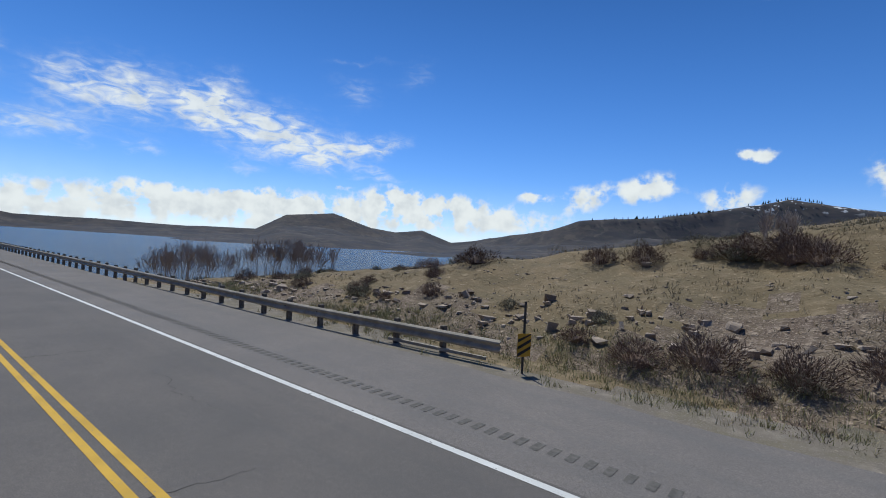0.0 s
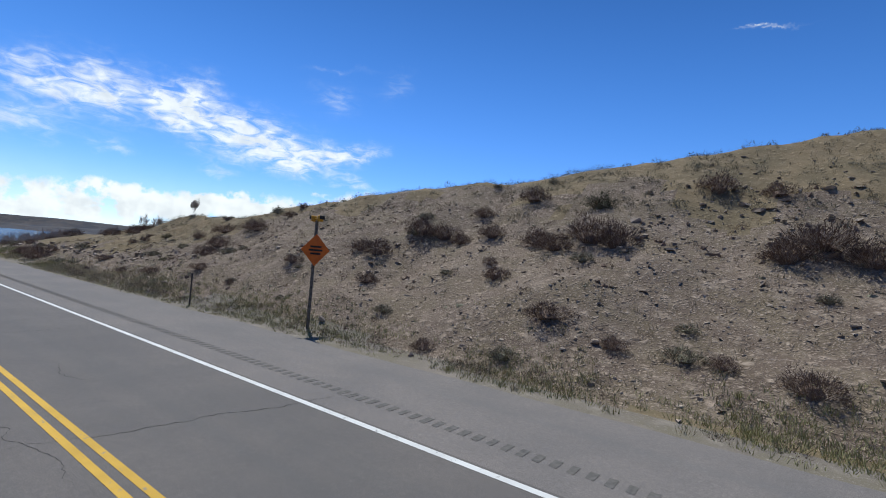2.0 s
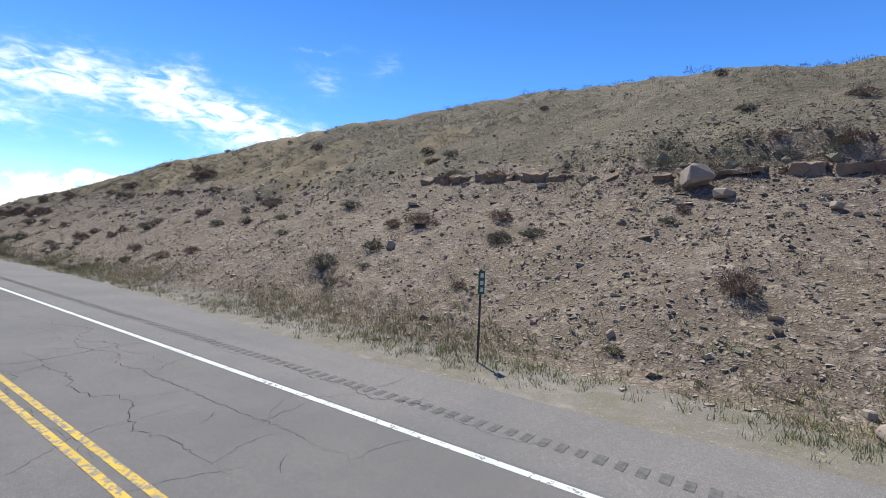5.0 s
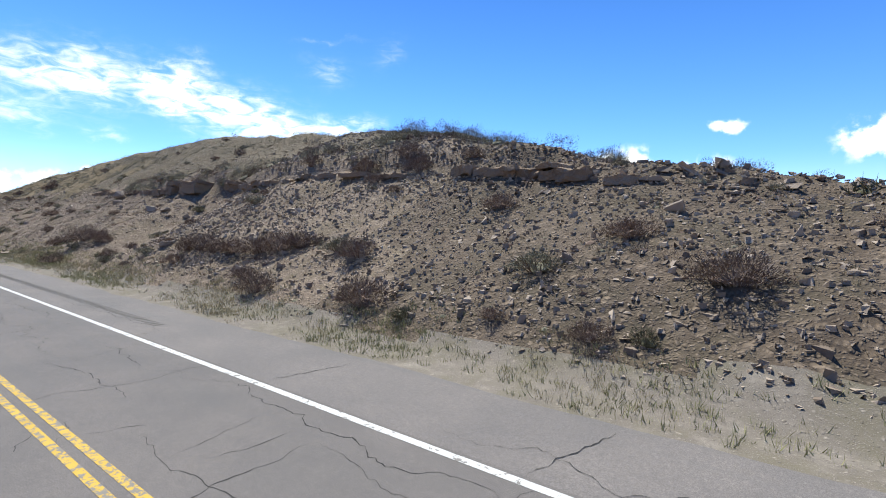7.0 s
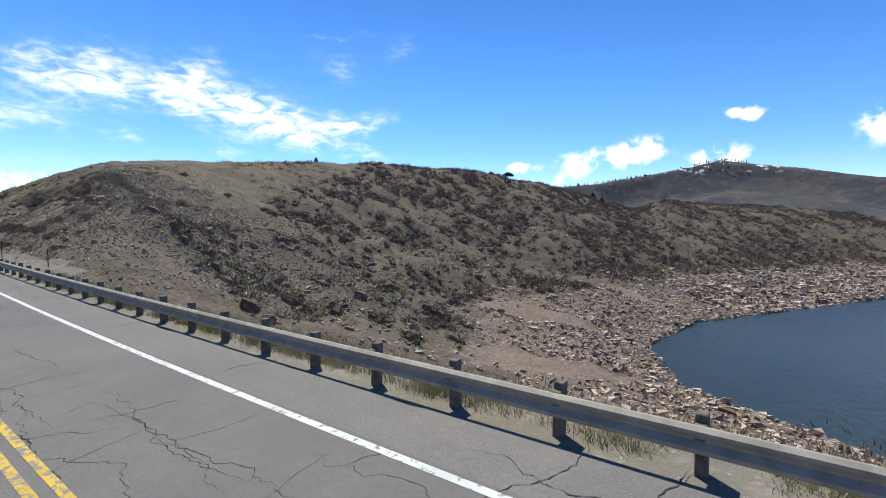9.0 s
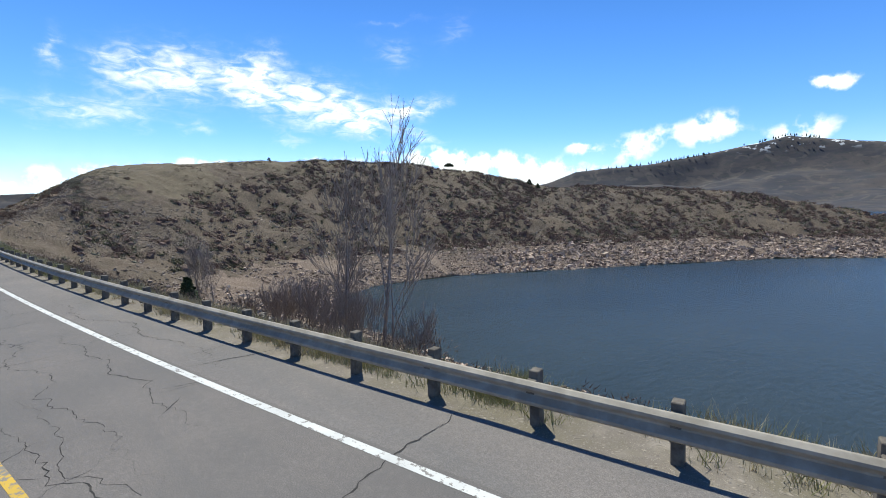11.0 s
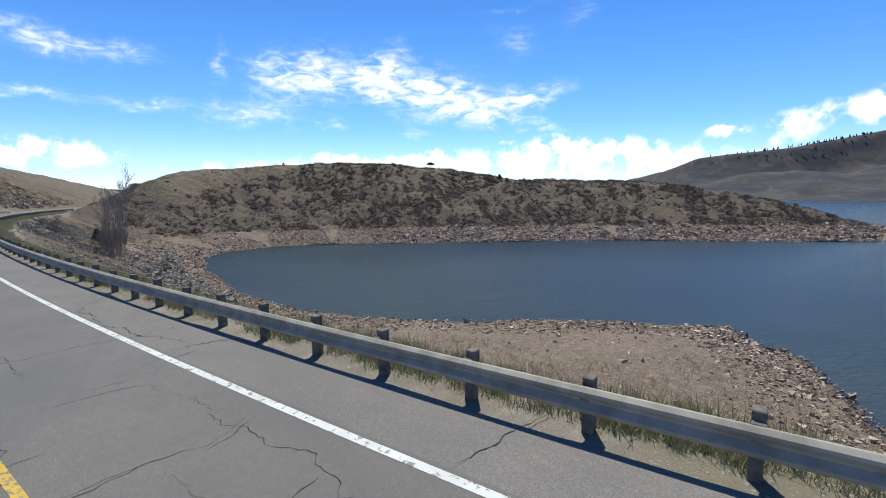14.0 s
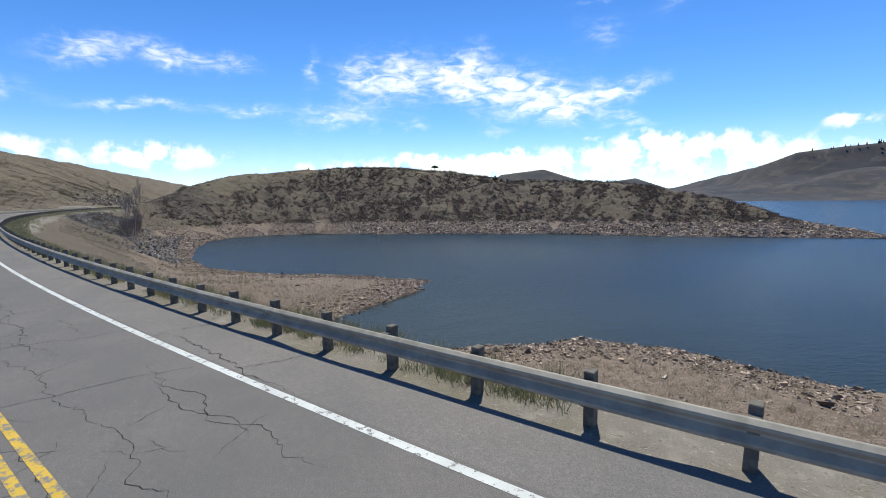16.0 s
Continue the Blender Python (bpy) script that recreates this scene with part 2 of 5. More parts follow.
M = {
    "road": material("road asphalt", asphalt(0.175, 0.97), 0.88, bump=0.004),
    "oldroad": material("older asphalt", asphalt(0.20, 0.97), 0.88, bump=0.004),
    "shoulder": material("shoulder asphalt", asphalt(0.235, 0.97), 0.92, bump=0.004),
    # dark tone stands in for the shade inside the nearly flat grooves
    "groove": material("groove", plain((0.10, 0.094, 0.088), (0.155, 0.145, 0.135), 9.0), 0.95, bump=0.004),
    "crack": material("crack", plain((0.035, 0.033, 0.032), (0.06, 0.056, 0.053), 9.0), 0.95),
    "white": material("white line paint", worn_paint((0.72, 0.72, 0.70), (0.24, 0.235, 0.225)), 0.7, bump=0.002),
    "yellow": material("yellow line paint", worn_paint((0.66, 0.40, 0.045), (0.24, 0.22, 0.19)), 0.7, bump=0.002),
    "oldwhite": material("old white line paint", worn_paint((0.66, 0.66, 0.64), (0.22, 0.205, 0.19), 0.545), 0.7, bump=0.002),
    "oldyellow": material("old yellow line paint", worn_paint((0.62, 0.40, 0.055), (0.22, 0.20, 0.17), 0.49), 0.7, bump=0.002),
    "talus": material("talus", ground((0.116, 0.084, 0.064), (0.200, 0.151, 0.115), (0.32, 0.256, 0.199), 0.6, (0.165, 0.130, 0.084), 1.3), 0.97, bump=0.07),
    "meadow": material("dry meadow", ground((0.165, 0.125, 0.072), (0.225, 0.168, 0.098), (0.27, 0.21, 0.135), 0.22, (0.155, 0.124, 0.074)), 0.97, bump=0.07),
    "beach": material("drawdown beach", ground((0.120, 0.087, 0.065), (0.190, 0.141, 0.107), (0.30, 0.232, 0.182), 0.8), 0.97, bump=0.12),
    "verge": material("gravel verge", ground((0.165, 0.142, 0.118), (0.22, 0.19, 0.16), (0.29, 0.255, 0.215), 0.3, (0.165, 0.145, 0.10), 5.0), 0.97, bump=0.02),
    "scrubland": material("scrub slope", ground((0.082, 0.061, 0.045), (0.130, 0.098, 0.073), (0.21, 0.163, 0.122), 0.5, (0.100, 0.081, 0.056)), 0.97, bump=0.12),
    "hilltop": material("sage hilltop", ground((0.115, 0.090, 0.061), (0.165, 0.132, 0.09), (0.23, 0.185, 0.13), 0.4, (0.125, 0.104, 0.070)), 0.97, bump=0.12),
    "riprap": material("grey riprap", varied((0.15, 0.135, 0.12), (0.40, 0.37, 0.335), 1.5), 0.95, bump=0.03),
    "far": material("far land", far_land, 0.98),
    "water": material("lake water", water, 0.26, bump=0.15, spec=0.16),
    "rock": material("slope rock", varied((0.19, 0.147, 0.114), (0.43, 0.350, 0.280), 2.0, 0.0, 0.8), 0.95, bump=0.02),
    "beachrock": material("beach rock", varied((0.12, 0.087, 0.067), (0.56, 0.435, 0.340), 1.5, 0.0, 0.8), 0.95, bump=0.03),
    "ledge": material("sandstone", varied((0.15, 0.105, 0.075), (0.31, 0.228, 0.16), 1.6), 0.95, bump=0.08),
    "sage": material("sage leaves", varied((0.16, 0.15, 0.105), (0.28, 0.262, 0.185), 1.2, 0.3, 0.25), 0.95),
    "brown": material("brown brush", varied((0.125, 0.088, 0.069), (0.245, 0.172, 0.134), 1.2, 0.3, 0.25), 0.95),
    # the brown brush again, with the lake-side slope's shade put into its low tone
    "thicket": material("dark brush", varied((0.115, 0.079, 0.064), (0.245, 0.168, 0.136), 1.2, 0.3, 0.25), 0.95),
    "green": material("green brush", varied((0.070, 0.068, 0.040), (0.145, 0.135, 0.080), 2.0), 0.95),
    "straw": material("dry grass", varied((0.28, 0.235, 0.14), (0.52, 0.445, 0.29), 3.0), 0.95),
    "drygrass": material("short dry grass", varied((0.19, 0.155, 0.095), (0.36, 0.30, 0.195), 3.0), 0.95),
    "fresh": material("new grass", varied((0.19, 0.19, 0.08), (0.36, 0.34, 0.17), 3.0), 0.95),
    "bark": material("grey bark", varied((0.22, 0.176, 0.150), (0.40, 0.330, 0.282), 5.0), 0.95, bump=0.01),
    "needles": material("needles", varied((0.018, 0.030, 0.014), (0.05, 0.07, 0.03), 3.0), 0.95),
    "zinc": material("galvanised steel", plain((0.27, 0.238, 0.192), (0.42, 0.375, 0.312), 2.5), 0.62, 0.0, bump=0.001),
    "timber": material("weathered timber", plain((0.10, 0.085, 0.07), (0.20, 0.175, 0.145), 7.0), 0.92, bump=0.006),
    "steel": material("dark steel", plain((0.05, 0.048, 0.045), (0.10, 0.09, 0.08), 8.0), 0.7, 0.3),
    "orange": material("orange sign sheet", plain((0.75, 0.17, 0.02), (0.62, 0.13, 0.02), 3.0), 0.45),
    "black": material("black paint", plain((0.015, 0.015, 0.015), (0.03, 0.03, 0.03), 5.0), 0.6),
    "amber": material("amber sheet", plain((0.62, 0.34, 0.03), (0.52, 0.27, 0.03), 4.0), 0.45),
    "signgreen": material("green sign sheet", plain((0.02, 0.11, 0.05), (0.03, 0.14, 0.07), 4.0), 0.45),
}


# ---- building helpers ----
def link_mesh(name, mesh, mats, parent=None, m=None):
    ob = new(name, mesh)
    for q in ([mats] if isinstance(mats, str) else mats):
        mesh.materials.append(M[q])
    if parent:
        ob.parent = parent
    if m is not None:
        ob.matrix_basis = m
    return ob


def raw(name, verts, faces, mats, parent=None, smooth=False, slots=None):
    me = bpy.data.meshes.new(name)
    me.from_pydata([tuple(v) for v in verts], [], [tuple(f) for f in faces])
    ob = link_mesh(name, me, mats, parent)
    if smooth:
        me.polygons.foreach_set("use_smooth", np.ones(len(me.polygons), bool))
    if slots is not None:
        me.polygons.foreach_set("material_index", np.asarray(slots, np.int32))
    me.update()
    return ob


def part(name, bm, mat, parent=None, label=""):
    me = bpy.data.meshes.new(name)
    bm.to_mesh(me)
    bm.free()
    ob = link_mesh(name, me, mat, parent)
    return tagged(ob, label)


def box(bm, x, y, z, dx, dy, dz, bevel=0.0, turn=None):
    r = bmesh.ops.create_cube(bm, size=1.0)["verts"]
    m = (turn or Matrix()) @ Matrix.Translation((x, y, z)) @ Matrix.Diagonal((dx, dy, dz, 1))
    bmesh.ops.transform(bm, matrix=m, verts=r)
    if bevel:
        e = list({q for v in r for q in v.link_edges})
        bmesh.ops.bevel(bm, geom=e, offset=bevel, segments=1, affect="EDGES")
    return bm


# ---- the road's line: straight, then a long left-hand bend round the bay ----
DS = 0.5
S = np.arange(-1500.0, 760.0, DS)
CURVE = np.interp(S, [205, 232, 256, 286, 316, 346, 376, 407, 437, 497, 620], [0, -0.0001, 0.0016, 0.0017, 0.0027, 0.0028, 0.0025, 0.0028, 0.0021, 0.0036, 0.0030])
TURN = np.cumsum(CURVE) * DS
RX = np.cumsum(np.cos(TURN)) * DS
RY = np.cumsum(np.sin(TURN)) * DS
ZERO = int(np.argmin(abs(S)))
RX, RY = RX - RX[ZERO], RY - RY[ZERO]


def at(s, l):
    """The place s metres along the road and l metres to its left."""
    x, y, a = np.interp(s, S, RX), np.interp(s, S, RY), np.interp(s, S, TURN)
    return x - np.sin(a) * l, y + np.cos(a) * l


def heading(s):
    return float(np.interp(s, S, TURN))


def road_coords(x, y):
    """Along and beside the road for arrays of places."""
    s, l = x.copy(), y.copy()
    far = np.nonzero(x > 205)[0]
    pick = slice(int(np.argmin(abs(S - 195))), None, 4)
    px, py, pa, ps = RX[pick], RY[pick], TURN[pick], S[pick]
    for c in range(0, len(far), 4000):
        i = far[c:c + 4000]
        j = np.argmin((x[i, None] - px) ** 2 + (y[i, None] - py) ** 2, axis=1)
        dx, dy = x[i] - px[j], y[i] - py[j]
        s[i] = ps[j] + dx * np.cos(pa[j]) + dy * np.sin(pa[j])
        l[i] = -dx * np.sin(pa[j]) + dy * np.cos(pa[j])
    return s, l


# ---- the lie of the land ----
LAKE = -12.5
SHORE = [(-4800, 60), (-1500, 42), (-250, 42), (-120, 52), (-75, 105), (-20, 170), (40, 240), (130, 300), (240, 325), (335, 305), (378, 270), (361, 244), (336, 207),
         (305, 176), (286, 140), (269, 106), (258, 84), (256, 64), (263, 50), (277, 43), (300, 42), (330, 44), (352, 50), (365, 62), (377, 80), (388, 92), (398, 86),
         (406, 76), (413, 69), (423, 71), (427, 82), (429, 95), (436, 101), (450, 107), (510, 160), (640, 320), (900, 600), (2500, 1500), (4800, 1600), (4800, -4800), (-4800, -4800)]
RIDGE = [(-100, 60, -6.1), (-45, 48, 1.4), (-17, 46, 4.7), (0, 46, 7.6), (20, 47, 9.7), (40, 48, 12.4), (60, 50, 14.5), (85, 52, 16.7), (110, 55, 18.4), (140, 68, 20.2),
         (160, 100, 23.7), (165, 133, 23.7), (172, 172, 18.6), (206, 225, 13.5), (260, 245, 11.0), (290, 255, 8.3), (322, 264, 2.6), (372, 268, -11.1)]


def wave(x, y, size, seed):
    """Smooth value noise, -1 to 1, on arrays."""
    rng = np.random.RandomState(seed)
    g = rng.rand(257, 257) * 2 - 1
    u, v = x / size + 1000.37, y / size + 1000.71
    i, j = np.floor(u).astype(int), np.floor(v).astype(int)
    a, b = u - i, v - j
    a, b = a * a * (3 - 2 * a), b * b * (3 - 2 * b)
    i, j, i1, j1 = i % 257, j % 257, (i + 1) % 257, (j + 1) % 257
    return (g[i, j] * (1 - a) + g[i1, j] * a) * (1 - b) + (g[i, j1] * (1 - a) + g[i1, j1] * a) * b


def shore_distance(x, y):
    best, inside = np.full(len(x), 1e9), np.zeros(len(x), bool)
    for (ax, ay), (bx, by) in zip(SHORE, SHORE[1:] + SHORE[:1]):
        dx, dy = bx - ax, by - ay
        k = np.clip(((x - ax) * dx + (y - ay) * dy) / (dx * dx + dy * dy), 0, 1)
        best = np.minimum(best, np.hypot(x - ax - k * dx, y - ay - k * dy))
        if ay != by:
            inside ^= ((ay > y) != (by > y)) & (x < (bx - ax) * (y - ay) / (by - ay) + ax)
    return np.where(inside, best, -best)


def smin(a, b, k):
    h = np.clip(0.5 + 0.5 * (b - a) / k, 0, 1)
    return b + (a - b) * h - k * h * (1 - h)


def hill_top(x, y):
    best = np.full(len(x), -60.0)
    for (ax, ay, az), (bx, by, bz) in zip(RIDGE, RIDGE[1:]):
        dx, dy = bx - ax, by - ay
        k = np.clip(((x - ax) * dx + (y - ay) * dy) / (dx * dx + dy * dy), 0, 1)
        r = np.hypot(x - ax - k * dx, y - ay - k * dy)
        best = np.maximum(best, az + k * (bz - az) - 0.02 * r - 0.0012 * r * r)
    return best


TOE_S = [-200, -40, -10, 20, 40, 75, 95, 140, 165, 195, 215, 240]
TOE_L = [13, 13.0, 11.8, 10.8, 10.6, 11.4, 11.2, 10.6, 10.2, 8.9, 9.2, 9.6]


CREST_S = [-150, -90, -60, -40, -25, -16, -5, 5, 20, 35, 50, 67, 90, 110, 131, 143, 158, 172, 185, 195, 201, 208, 215, 224, 250]
CREST_L = [26, 26, 26, 26, 26, 26, 26, 25, 26, 26, 26, 28, 30, 31, 33.5, 34, 34, 34, 32, 31, 30, 28, 26, 26, 26]
CREST_Z = [-9.0, -5.2, -2.9, -0.4, 0.9, 2.1, 4.6, 6.5, 6.6, 7.4, 9.9, 12.8, 14.5, 16.2, 17.2, 16.2, 14.3, 13.4, 11.8, 9.4, 7.7, 6.3, 5.5, 8.7, 39.8]


def land(x, y):
    """Height of the ground, and the road's coordinates and the shore's distance there."""
    s, l = road_coords(x, y)
    d = shore_distance(x, y)
    d2 = d + 2.0 * wave(x, y, 9, 3) + 1.2 * wave(x, y, 3.5, 4)
    up = np.where(d2 < 27, 0.19 * d2, 5.1 + 0.41 * (d2 - 27))
    up = np.where(d2 < 0, 0.3 * d2, up)
    shore = LAKE + up
    top = np.where(d < 0, -40, hill_top(x, y))
    rough = 0.9 * wave(x, y, 23, 5) + 0.45 * wave(x, y, 8, 6) + 0.30 * wave(x, y, 2.7, 7) + 0.16 * wave(x, y, 1.2, 8)
    crest_l = np.interp(s, CREST_S, CREST_L)
    cap = np.interp(s, CREST_S, CREST_Z) + np.interp(s, [-40, 40, 100, 180, 215], [0.02, 0.05, 0.10, 0.12, 0.02]) * np.clip(l - crest_l, -3, 70)
    north = smin(smin(top, shore, 2.5), cap, 1.0) + rough * np.clip((d + 2) / 8, 0.1, 1)
    # cut bank beside the road, with a broken sandstone shelf
    toe = np.interp(s, TOE_S, TOE_L) + 0.5 * wave(x, y, 11, 9)
    slope = np.interp(s, [-40, 0, 30, 60, 100, 215], [0.26, 0.36, 0.45, 0.53, 0.52, 0.50])
    gully = 0.35 * wave(s * 1.0, l * 0.15, 2.6, 10) + 0.5 * wave(s, l * 0.3, 7, 11)
    q = l - toe
    cut = np.where(q > 0, slope * q + 0.14 * np.clip(q - 9.5, 0, 30) + np.clip(q / 5, 0, 1) * gully + np.clip(q / 2, 0, 1) * (0.16 * wave(x, y, 1.3, 14) + 0.2 * wave(x, y, 3.1, 15)), 0.06 * q)
    shelf = np.clip((s - 140) / 12, 0, 1) * np.clip((205 - s) / 15, 0, 1) * np.clip((q - 12.6 - 0.5 * wave(s, s * 0, 5, 12)) / 0.5, 0, 1) * np.clip((24 - q) / 10, 0, 1)
    cut = cut + 0.9 * shelf
    fill = -0.52 * np.clip(l - 8.3, 0, 99) - 0.25 + 0.4 * wave(x, y, 6, 13) * np.clip((l - 9) / 4, 0, 1)
    beach = LAKE + 0.10 * d2
    north = np.maximum(north, np.maximum(fill, np.minimum(beach, fill * 0 + 30)) * 1.0 + np.where(d < 0, -40, 0))
    z = np.minimum(north, np.where(l > 7, cut, 99))
    z = np.where((l > 7) & (s > 225), np.where(d > 0, np.maximum(z, fill), z), z)
    # south side: a hillside above the road
    q = -l - 9
    south = np.where(q > 0, np.minimum(0.42 * q, 30 + 0.08 * q), 0) * np.clip((330 - s) / 90, 0, 1) + np.clip(q / 20, 0, 1) * rough * 1.5
    south = np.minimum(south, 120)
    z = np.where(l < -7, south - 0.12, z)
    edge = np.interp(s, [100, 140, 200, 225], [9.6, 8.6, 8.3, 8.2])
    z = np.where((l >= -7) & (l <= edge), -0.05, z)
    mix = np.clip((l - edge) / 1.2, 0, 1)
    z = np.where((l > edge) & (l < edge + 1.2), -0.05 * (1 - mix) + z * mix, z)
    return z, s, l, d


def land_at(x, y):
    return float(land(np.array([float(x)]), np.array([float(y)]))[0][0])


def steps(*spans):
    out = []
    for a, b, d in spans:
        out += list(np.arange(a, b, d))
    return np.array(out)


GX = steps((-4800, -1200, 300), (-1200, -400, 60), (-400, -120, 8), (-120, -50, 2), (-50, 300, 0.85), (300, 480, 1.3), (480, 640, 5), (640, 1200, 60), (1200, 4801, 300))
GY = steps((-4800, -1200, 300), (-1200, -300, 60), (-300, -60, 8), (-60, -8, 3), (-8, 7, 1.5), (7, 34, 0.5), (34, 110, 1.15), (110, 290, 2.2), (290, 400, 12), (400, 1700, 130))


def build_ground():
    xx, yy = np.meshgrid(GX, GY, indexing="ij")
    x, y = xx.ravel(), yy.ravel()
    z, s, l, d = land(x, y)
    nx, ny = len(GX), len(GY)
    i, j = np.meshgrid(np.arange(nx - 1), np.arange(ny - 1), indexing="ij")
    a = (i * ny + j).ravel()
    faces = np.stack([a, a + ny, a + ny + 1, a + 1], 1)
    me = bpy.data.meshes.new("ground")
    me.vertices.add(len(x))
    me.vertices.foreach_set("co", np.stack([x, y, z], 1).ravel().astype(np.float32))
    me.loops.add(len(faces) * 4)
    me.loops.foreach_set("vertex_index", faces.ravel().astype(np.int32))
    me.polygons.add(len(faces))
    me.polygons.foreach_set("loop_start", np.arange(0, len(faces) * 4, 4, dtype=np.int32))
    # which soil lies where
    zc, lc, dc, sc = z[a], l[a], d[a], s[a]
    xc, yc = x[a], y[a]
    jag = wave(xc, yc, 5, 21) + 0.6 * wave(xc, yc, 1.7, 22)
    slot = np.full(len(a), 1)                                            # meadow
    q = lc - np.interp(sc, TOE_S, TOE_L)
    slot[(lc > 0) & (sc > 118 + 14 * jag)] = 5                            # sage hilltop
    slot[(lc < -8) & (abs(xc) < 1200)] = 4
    slot[(lc < -8) & (abs(xc) < 1200) & (jag > 0.2)] = 5
    slot[(q > -0.5) & (q < np.interp(sc, [-10, 8, 30], [2.5, 3.5, 13.5]) + 2.5 * jag) & (sc > -60) & (sc < 225)] = 0   # talus
    slot[(dc < 115) & (sc > 196 + 10 * jag) & (lc > 8) & (zc > -12)] = 4   # scrub
    slot[(sc > 150) & (yc > 60) & (dc < 92 + 12 * jag)] = 4
    slot[(zc < LAKE + 4.2 + 0.9 * jag) & (sc > 225)] = 2                    # beach
    slot[(lc > -12) & (lc < np.interp(sc, [-60, 150, 200, 240], [11, 10.2, 9.6, 9.9]) + 0.5 * jag)] = 3   # verge
    me.polygons.foreach_set("material_index", slot.astype(np.int32))
    me.polygons.foreach_set("use_smooth", np.ones(len(a), bool))
    me.update()
    me.validate()
    ob = link_mesh("ground", me, ["talus", "meadow", "beach", "verge", "scrubland", "hilltop"])
    tagged(ob, "tan stony hillside, cut bank and rocky lake shore", "ground", kind="structure")


build_ground()

# the lake
raw("water", [(-4800, -30, LAKE), (4800, -30, LAKE), (4800, 4800, LAKE), (-4800, 4800, LAKE)], [(0, 1, 2, 3)], "water")
tagged(bpy.data.objects["water"], "dark blue rippled reservoir water", "lake", kind="structure")

# far mesas and the long mountain: direction from +x, height in degrees, distance of the crest, distance of the near shore
SKYLINE = [(200, 2.2, 4500, 3000), (182, 1.2, 4500, 3700), (175.5, 1.65, 4500, 3700), (171.8, 0.95, 4500, 3600), (165.8, 1.05, 4500, 2600), (158.1, 0.9, 4300, 1350), (151, 1.1, 4000, 1050),
           (147.8, 2.9, 4000, 950), (142.4, 3.5, 4000, 900), (137.8, 2.0, 4000, 850), (135, 1.7, 4200, 800), (131.7, 2.1, 4300, 780), (128.1, 0.8, 4300, 780), (125.2, 1.2, 3600, 800),
           (120, 2.2, 3000, 900), (116.4, 2.9, 2700, 1000)]
SKYLINE += [(112.9, 4.25, 2700, 1100), (104.4, 4.9, 2800, 1300), (98, 5.8, 3000, 1400), (92.6, 6.9, 3080, 1500), (86.2, 5.6, 3100, 1500), (80, 4.3, 3000, 1500), (72, 4.0, 3000, 1600), (55, 3.5, 3200, 1800), (40, 3, 3200, 2400)]


def build_far():
    table = np.array(SKYLINE)[::-1]
    az = np.arange(40, 200.01, 0.2)
    el, far, near = (np.interp(az, table[:, 0], table[:, k]) for k in (1, 2, 3))
    rows = np.concatenate([np.linspace(0, 0.82, 26), np.linspace(0.84, 1.0, 14), [1.06, 1.2]])
    V = []
    for u in rows:
        r = near + (far - near) * u
        crest = EYE + np.tan(np.radians(el)) * far
        shape = 0.62 * np.clip(u, 0, 1) ** 1.7 + 0.38 * np.clip((u - 0.86) / 0.11, 0, 1) ** 1.2 - np.clip(u - 1, 0, 1) * 0.6
        x, y = r * np.cos(np.radians(az)), r * np.sin(np.radians(az))
        rough = (wave(x, y, 420, 31) * 20 + wave(x, y, 150, 32) * 11 + wave(x, y, 55, 33) * 5) * 1.5 * np.clip(u * 4, 0, 1) * np.clip((1.03 - u) * 5, 0.10, 1)
        z = LAKE - 0.3 + (crest - LAKE) * shape + rough * np.clip(crest / 150, 0.15, 1)
        V += list(zip(x, y, np.maximum(z, LAKE - 1 + 2 * u)))
    n = len(az)
    F = [(k * n + i, k * n + i + 1, (k + 1) * n + i + 1, (k + 1) * n + i) for k in range(len(rows) - 1) for i in range(n - 1)]
    ob = raw("backdrop", V, F, "far", smooth=True)
    tagged(ob, "brown mesas, long dark snow-patched mountain, haze put into the colour", "mountains", kind="structure")


def ridge_trees():
    """Far conifers along the long mountain's crest."""
    rng = np.random.RandomState(33)
    table = np.array(SKYLINE)[::-1]
    V, F = [], []
    for az in np.concatenate([rng.uniform(99, 107, 40), rng.uniform(90, 96, 22), rng.uniform(93, 112, 16)]):
        el, far = np.interp(az, table[:, 0], table[:, 1]), np.interp(az, table[:, 0], table[:, 2])
        r = far * rng.uniform(0.975, 0.998)
        x, y, z = r * math.cos(radians(az)), r * math.sin(radians(az)), EYE + math.tan(radians(el)) * far - 9
        h, w = rng.uniform(12, 20), rng.uniform(3, 5)
        b = len(V)
        for k in range(5):
            a = k * 1.2566 + rng.rand()
            V.append((x + math.cos(a) * w * rng.uniform(0.6, 1.2), y + math.sin(a) * w * rng.uniform(0.6, 1.2), z + rng.uniform(0, 3)))
        V.append((x, y, z + h))
        F += [(b + k, b + (k + 1) % 5, b + 5) for k in range(5)]
    tagged(raw("ridge_trees", V, F, "needles"), "scattered dark conifers along the mountain's crest", "trees", kind="stuff")


build_far()
ridge_trees()


